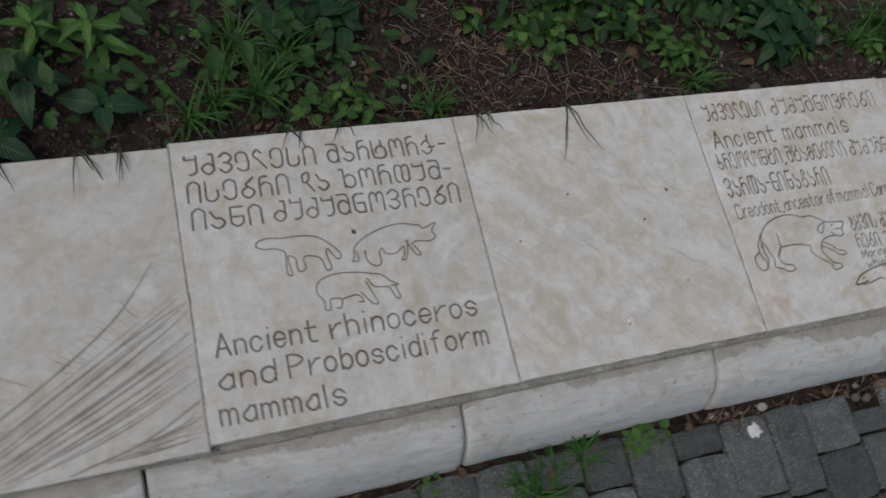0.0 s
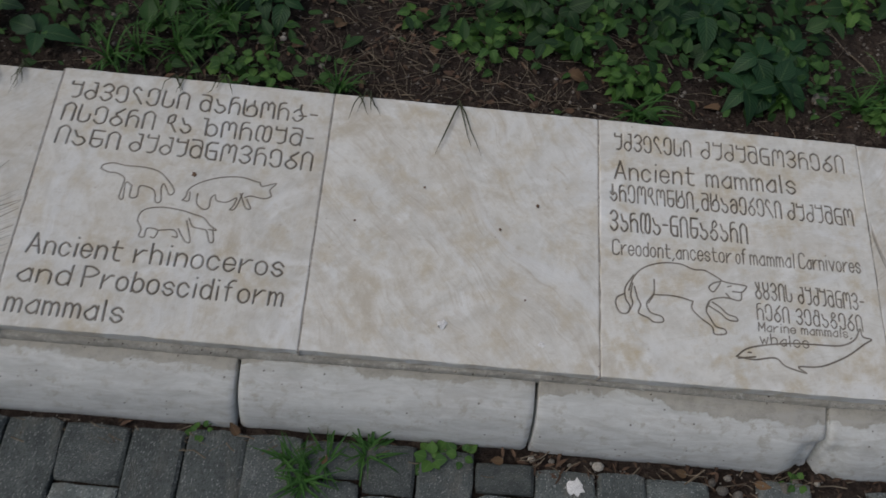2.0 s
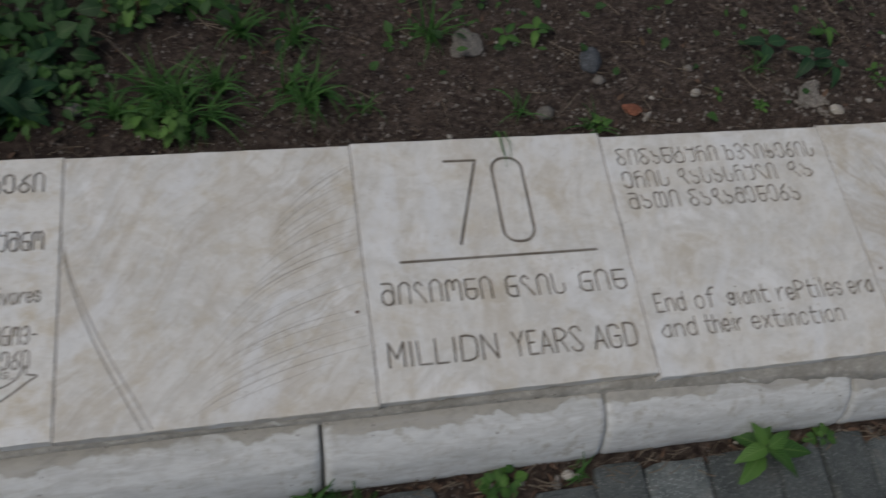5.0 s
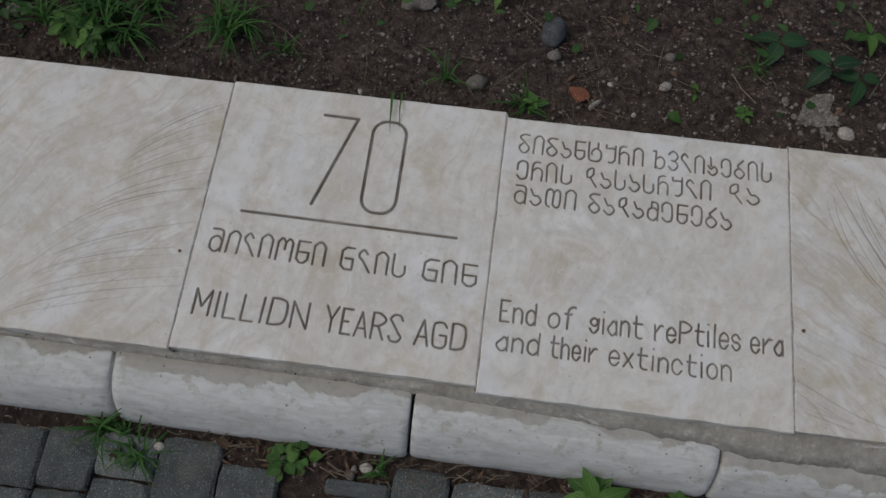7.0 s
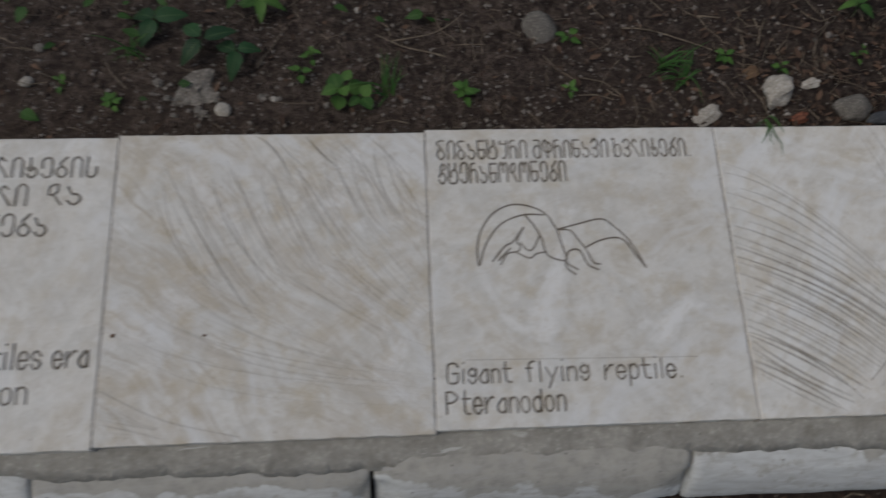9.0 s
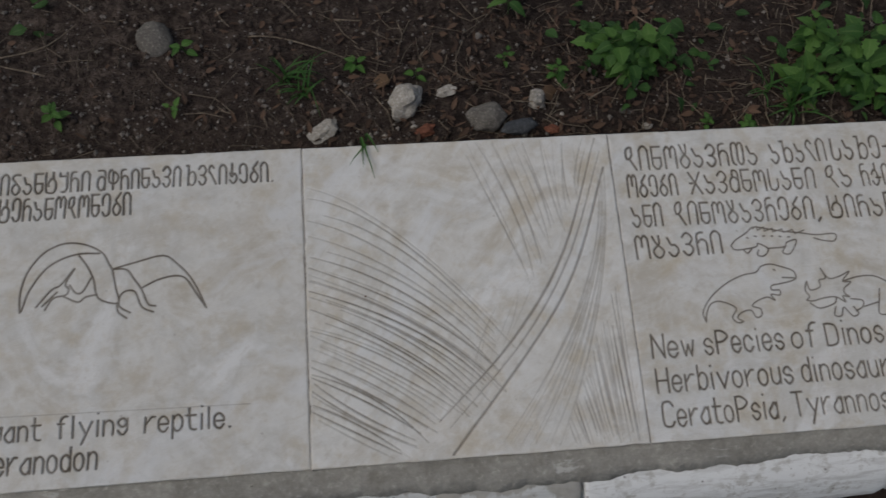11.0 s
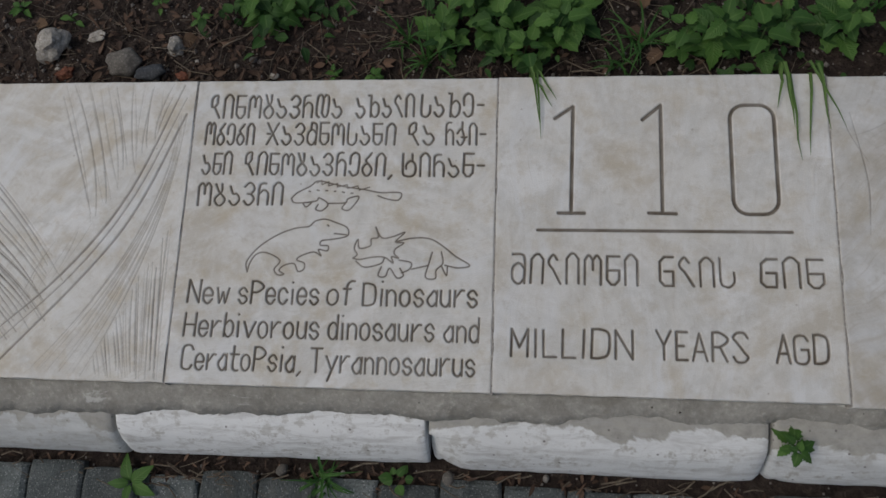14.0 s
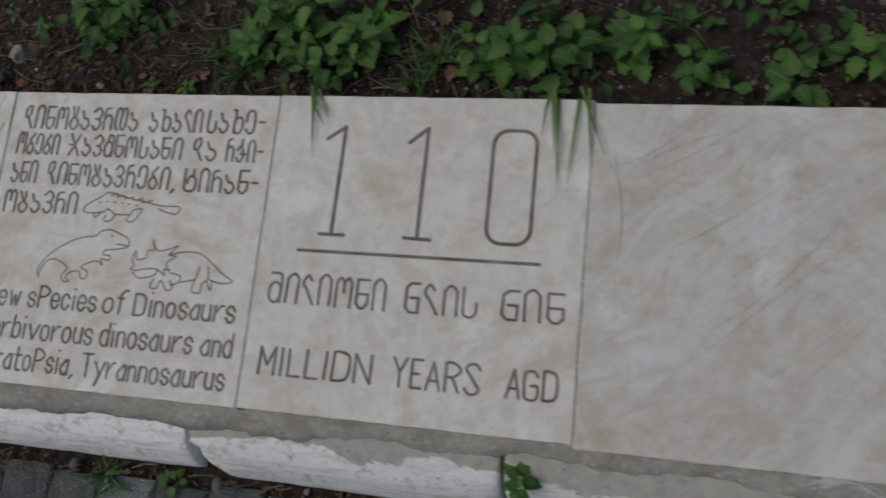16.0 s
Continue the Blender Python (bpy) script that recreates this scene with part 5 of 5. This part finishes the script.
for x, y, n, size in ((0.555, 0.51, 5, 0.075), (0.735, 0.512, 4, 0.15), (0.21, 0.512, 4, 0.085), (0.30, 0.51, 3, 0.07), (-0.14, 0.505, 4, 0.095), (-0.08, 0.505, 4, 0.10), (-0.26, 0.50, 4, 0.09)):
    tuft(x, y, n, size, 0.0032, 1.25, -0.022, DRYSPRIG, 65, 183, M_SPRIG, over=0.0225)

# weeds at the kerb's foot
for x, y, n, size in ((0.50, -0.165, 34, 0.085), (0.53, -0.185, 40, 0.10), (0.56, -0.15, 24, 0.07), (0.63, -0.135, 34, 0.085), (1.88, -0.13, 24, 0.09), (1.92, -0.14, 20, 0.08), (1.96, -0.16, 30, 0.09), (4.73, -0.14, 30, 0.085), (2.36, -0.13, 10, 0.06)):
    tuft(x, y, n, size, 0.0052, 1.35, -0.125, "green grass tuft growing at the kerb foot")
for x, y, count, s in ((0.74, -0.135, 6, 0.9), (0.78, -0.13, 4, 0.75), (2.20, -0.14, 6, 0.95), (2.23, -0.13, 4, 0.8), (4.85, -0.13, 4, 0.7), (2.86, -0.13, 5, 0.85), (1.37, -0.135, 4, 0.6), (0.34, -0.125, 6, 0.45)):
    plant("clover_weed", "low weed with small round leaves at the kerb foot", x, y, ROUND, 2, count, 0.025, 0.022, s, -0.13)
plant("plantain_weed", "weed with broad pointed green leaves at the kerb foot", 2.72, -0.135, POINTED, 2, 4, 0.05, 0.01, 1.5, -0.13, lift=22)
plant("plantain_weed", "weed with broad pointed green leaves at the kerb foot", 4.41, -0.15, POINTED, 1, 5, 0.025, 0.008, 0.95, -0.13, lift=22)
plant("leafy_weed", "small leafy weed growing from a kerb joint", 5.43, -0.055, OVATE, 3, 4, 0.05, 0.012, 0.7, -0.05)

# twigs
for x, y, length, turn in ((3.45, 0.74, 0.16, 25), (3.55, 0.70, 0.14, 160), (3.90, 0.77, 0.20, -20), (3.20, 0.68, 0.10, 60), (3.02, 0.53, 0.07, 80), (2.74, 0.74, 0.07, -25), (2.97, 0.79, 0.10, -35), (4.05, 0.80, 0.12, 10), (4.62, 0.78, 0.16, -15), (0.70, 0.62, 0.09, -30), (0.52, 0.68, 0.11, -50), (0.90, 0.90, 0.2, 110), (1.62, 0.74, 0.14, 130), (1.75, 0.86, 0.2, 120), (5.12, 0.55, 0.07, 10), (4.5, 0.60, 0.08, 35), (0.62, 0.56, 0.06, 20)):
    arc = rng.uniform(-0.2, 0.2) * length
    line = [(length * f, arc * 4 * f * (1 - f), 0.0) for f in np.linspace(0, 1, 9)]
    bm = bmesh.new()
    rings = [[bm.verts.new((a, b + 0.0016 * (1.2 - k / 12) * math.cos(q), 0.0016 * (1.2 - k / 12) * math.sin(q) + 0.003 * math.sin(k))) for q in (0, 1.26, 2.51, 3.77, 5.03)] for k, (a, b, _) in enumerate(line)]
    for a, b in zip(rings[:-1], rings[1:]):
        for k in range(5):
            bm.faces.new((a[k], a[(k + 1) % 5], b[(k + 1) % 5], b[k]))
    ob = new("twig", mesh_of("twig", bm, M_STRAW, True))
    ob.matrix_basis = pose(x, y, soil_height(x, y) + 0.006, 0, rng.uniform(-4, 2), turn)
    tagged(ob, "thin dry grey-brown twig lying on the soil", "twig")

# dry leaves
CURLED = [leaf_mesh("dry_leaf", M_DRY, 0.075, 0.045, 0.5, 0.5, 0.08, 8), leaf_mesh("dry_leaf", M_DRY, 0.05, 0.034, 0.25, -0.35, 0.08, 8)]
for x, y, s, turn in ((1.55, 0.91, 1.3, 60), (1.59, 0.95, 1.0, 190), (1.52, 0.97, 1.0, 300), (0.65, 0.77, 1.1, 20), (0.69, 0.70, 0.8, 140), (0.96, 0.65, 0.9, 260), (1.27, 0.60, 0.7, 60), (5.24, 0.66, 0.9, 10), (5.47, 0.67, 1.2, 90), (5.22, 0.63, 0.8, 200), (4.42, 0.625, 0.9, 250), (4.15, 0.66, 0.9, 100), (2.72, 0.79, 0.7, 45), (0.47, 0.72, 0.9, 330), (5.27, 0.58, 0.8, 120), (0.41, 0.66, 0.7, 80)):
    ob = new("dry_leaf", CURLED[int(turn) % 2])
    ob.matrix_basis = pose(x, y, soil_height(x, y) + 0.008, 10, 8, turn) @ Matrix.Diagonal((0.75 * s, 0.6 * s, s, 1))
    tagged(ob, "curled dry brown leaf lying on the soil", "dead leaf")
for x, y, turn in ((0.405, -0.125, 40), (0.86, -0.13, 100), (1.18, -0.13, 80), (1.30, -0.135, 260), (2.10, -0.13, 70), (1.93, -0.16, 120), (0.55, -0.14, 200)):
    ob = new("dry_leaf", CURLED[1])
    ob.matrix_basis = pose(x, y, -0.118, 6, 5, turn) @ Matrix.Diagonal((0.5, 0.5, 0.5, 1))
    tagged(ob, "small dry brown leaf at the kerb foot", "dead leaf")


def scatter(name, count, where, sizes, material, label, category, lay, slim=(0.5, 0.85)):
    v, f, uv = [], [], []
    for _ in range(count):
        x, y = where()
        s = rng.uniform(*sizes)
        lv, lf, luv = leaf_points(s, s * rng.uniform(*slim), rng.uniform(0.1, 0.5), rng.uniform(-0.2, 0.6), 0.0, 4)
        m = pose(x, y, soil_height(x, y) + rng.uniform(*lay), rng.uniform(-20, 30), rng.uniform(-30, 30), rng.uniform(0, 360))
        n = len(v)
        v += [tuple(m @ Vector(p)) for p in lv]
        f += [tuple(n + k for k in q) for q in lf]
        uv += luv
    stuff(name, v, f, material, label, category, True, uv)


def green_spot():
    x, y, s = rng.choice(((-0.2, 0.75, 0.16), (0.1, 0.66, 0.14), (0.3, 0.62, 0.1), (0.85, 0.78, 0.12), (1.1, 0.78, 0.15), (1.32, 0.78, 0.12), (1.45, 0.70, 0.08), (1.0, 0.95, 0.3), (1.5, 1.05, 0.25), (5.0, 0.64, 0.07), (5.4, 0.62, 0.08), (5.75, 0.62, 0.1), (4.6, 0.70, 0.06), (2.2, 0.95, 0.2), (3.0, 0.95, 0.3)))
    return rng.gauss(x, s), max(0.515, rng.gauss(y, s * 0.7))


scatter("ground_cover", 1500, green_spot, (0.012, 0.034), M_COVER, "low dark green leaves covering the soil", "ground cover", (0.006, 0.04))
def thicket():
    x, y, s = rng.choice(((-0.25, 0.80, 0.14), (0.25, 0.83, 0.14), (0.85, 0.82, 0.08), (1.05, 0.80, 0.12), (1.3, 0.82, 0.13), (1.5, 0.95, 0.14), (1.1, 1.05, 0.2), (1.75, 1.0, 0.12), (0.6, 0.98, 0.15), (5.2, 0.92, 0.10)))
    return rng.gauss(x, s), max(0.56, rng.gauss(y, s * 0.6))


scatter("undergrowth", 720, thicket, (0.022, 0.055), M_UNDER, "thick dark green undergrowth leaves over the soil", "undergrowth", (0.015, 0.085))
scatter("leaf_litter", 2200, lambda: (rng.choice((rng.uniform(-0.4, 6.2), rng.gauss(4.6, 0.5), rng.gauss(0.6, 0.4))), 0.512 + 0.6 * rng.random()), (0.006, 0.026), M_LITTER, "dark brown crumbled leaf litter on the soil", "leaf litter", (0.001, 0.006), (0.2, 0.6))


scatter("brown_litter", 650, lambda: (rng.gauss(4.45, 0.28), 0.512 + 0.3 * rng.random()), (0.008, 0.026), M_LITTER, "reddish brown dead leaf scraps beside the slabs", "leaf litter", (0.002, 0.012), (0.15, 0.5))
scatter("gutter_litter", 800, lambda: (rng.choice((rng.uniform(-0.4, 6.1), rng.uniform(0.85, 1.55), rng.gauss(2.2, 0.12), rng.gauss(2.9, 0.15), rng.gauss(4.75, 0.35))), rng.uniform(-0.155, -0.113)), (0.008, 0.026), M_LITTER, "brown dead leaves caught along the kerb foot", "leaf litter", (0.004, 0.014), (0.12, 0.4))


# ---- marks on the slabs ----
def spot(name, x, y, size, material, label, category, seed):
    r = random.Random(seed)
    bm = bmesh.new()
    ring = [bm.verts.new((size * r.uniform(0.5, 1.1) * math.cos(a), size * r.uniform(0.5, 1.1) * math.sin(a), 0.0)) for a in np.linspace(0, 6.283, 15)[:-1]]
    peak = bm.verts.new((0, 0, size * 0.18))
    for a, b in zip(ring, ring[1:] + ring[:1]):
        bm.faces.new((a, b, peak))
    ob = new(name, mesh_of(name, bm, material, True))
    ob.matrix_basis = pose(x, y, 0.0012)
    return tagged(ob, label, category)


spot("lime_splash", 0.732, 0.066, 0.011, M_LIME, "white lime splash on a blank slab", "stain", 1)
spot("lime_splash", 0.90, 0.046, 0.007, M_LIME, "small white lime splash on a blank slab", "stain", 2)
for k, (x, y) in enumerate(places("0.275,0.302 0.888,0.303 0.683,0.319 0.822,0.25 0.87,0.122 0.566,0.242 3.017,0.16 3.153,0.157 1.98,0.165 4.09,0.25")):
    spot("soil_crumb", x, y, (0.0055, 0.0045, 0.003, 0.003, 0.0025, 0.0025, 0.004, 0.003, 0.004, 0.002)[k], M_LITTER, "dark crumb lying on a stone slab", "crumb", 30 + k)

splash = spot("lime_splash", 0.985, -0.166, 0.018, M_LIME, "white lime splash on a granite sett", "stain", 3)
splash.location.z = -0.1135

M_PINK = plain_rough("pink_plastic", (0.62, 0.22, 0.24), (0.72, 0.34, 0.35), 60.0, 300.0, 0.2, 0.001, speck=0.2)
scrap = spot("plastic_scrap", 1.652, -0.111, 0.011, M_PINK, "small pink plastic scrap at the kerb foot", "litter", 61)
scrap.location.z = -0.113

# ---- paving ----
pavement = tagged(new("pavement"), "grey granite setts with soil-filled joints", "pavement", kind="structure")
SETTS = []
for k in range(12):
    r = random.Random(k + 5)
    bm = bmesh.new()
    nx = 5
    bmesh.ops.create_grid(bm, x_segments=nx, y_segments=nx, size=0.5)
    for v in bm.verts:
        edge = max(abs(v.co.x), abs(v.co.y)) > 0.49
        corner = abs(v.co.x) > 0.49 and abs(v.co.y) > 0.49
        if not edge:
            v.co.x, v.co.y = (math.copysign(min(0.44, abs(q) * 1.5), q) for q in v.co.xy)
        v.co.z = r.uniform(-0.0012, 0.0012) - (0.0045 if edge else 0) - (r.uniform(0, 0.005) if corner else 0)
        f = r.uniform(0.93, 1.0) if corner else 1.0
        v.co.x, v.co.y = v.co.x * f + r.uniform(-0.010, 0.010), v.co.y * f + r.uniform(-0.010, 0.010)
    down = bmesh.ops.extrude_edge_only(bm, edges=[e for e in bm.edges if e.is_boundary])["geom"]
    for v in down:
        if isinstance(v, bmesh.types.BMVert):
            v.co.z -= 0.05
    SETTS.append(mesh_of("sett", bm, M_SETT))

# joints between the columns of setts, and the depth of the first sett of each column
JOINTS = [0.017, 0.113, 0.225, 0.320, 0.421, 0.519, 0.620, 0.712, 0.811, 0.916, 1.023, 1.108, 1.220, 1.303, 1.402, 1.506, 1.60, 1.69, 1.79, 1.881, 1.986, 2.093, 2.196, 2.270, 2.381, 2.480, 2.605, 2.742, 2.844]
FIRST = {1: 0.10, 0: 0.20, 2: 0.21, 3: 0.22, 4: 0.125, 5: 0.065, 6: 0.085, 7: 0.13, 8: 0.055, 9: 0.15, 12: 0.05, 19: 0.075, 20: 0.115, 22: 0.0, 23: 0.03}
SKIP = {12: 0.052, 14: 0.05, 21: 0.035, 22: 0.16, 23: 0.04}
joints = [0.017 - 0.1 * k for k in range(9, 0, -1)] + JOINTS + [2.844 + 0.0987 * k for k in range(1, 36)]
r = random.Random(3)
for k, (x0, x1) in enumerate(zip(joints[:-1], joints[1:])):
    k -= 9
    y, row, wide = -0.116 - r.uniform(0.0, 0.006), 0, x1 - x0
    y -= SKIP.get(k, r.uniform(0.004, 0.022) if k > 7 else 0)
    while y > -0.68:
        deep = FIRST.get(k, 0) if row == 0 else 0
        deep = deep or r.choice((r.uniform(0.095, 0.125), r.uniform(0.14, 0.2)))
        m = pose((x0 + x1) / 2, y - deep / 2, -0.116 + r.uniform(-0.003, 0.002), r.uniform(-1.0, 1.0), r.uniform(-1.0, 1.0), r.uniform(-1.2, 1.2))
        part("sett", SETTS[r.randrange(12)], pavement, "", m @ Matrix.Diagonal((wide - r.uniform(0.001, 0.005), deep - r.uniform(0.002, 0.006), 1, 1)))
        y -= deep
        row += 1
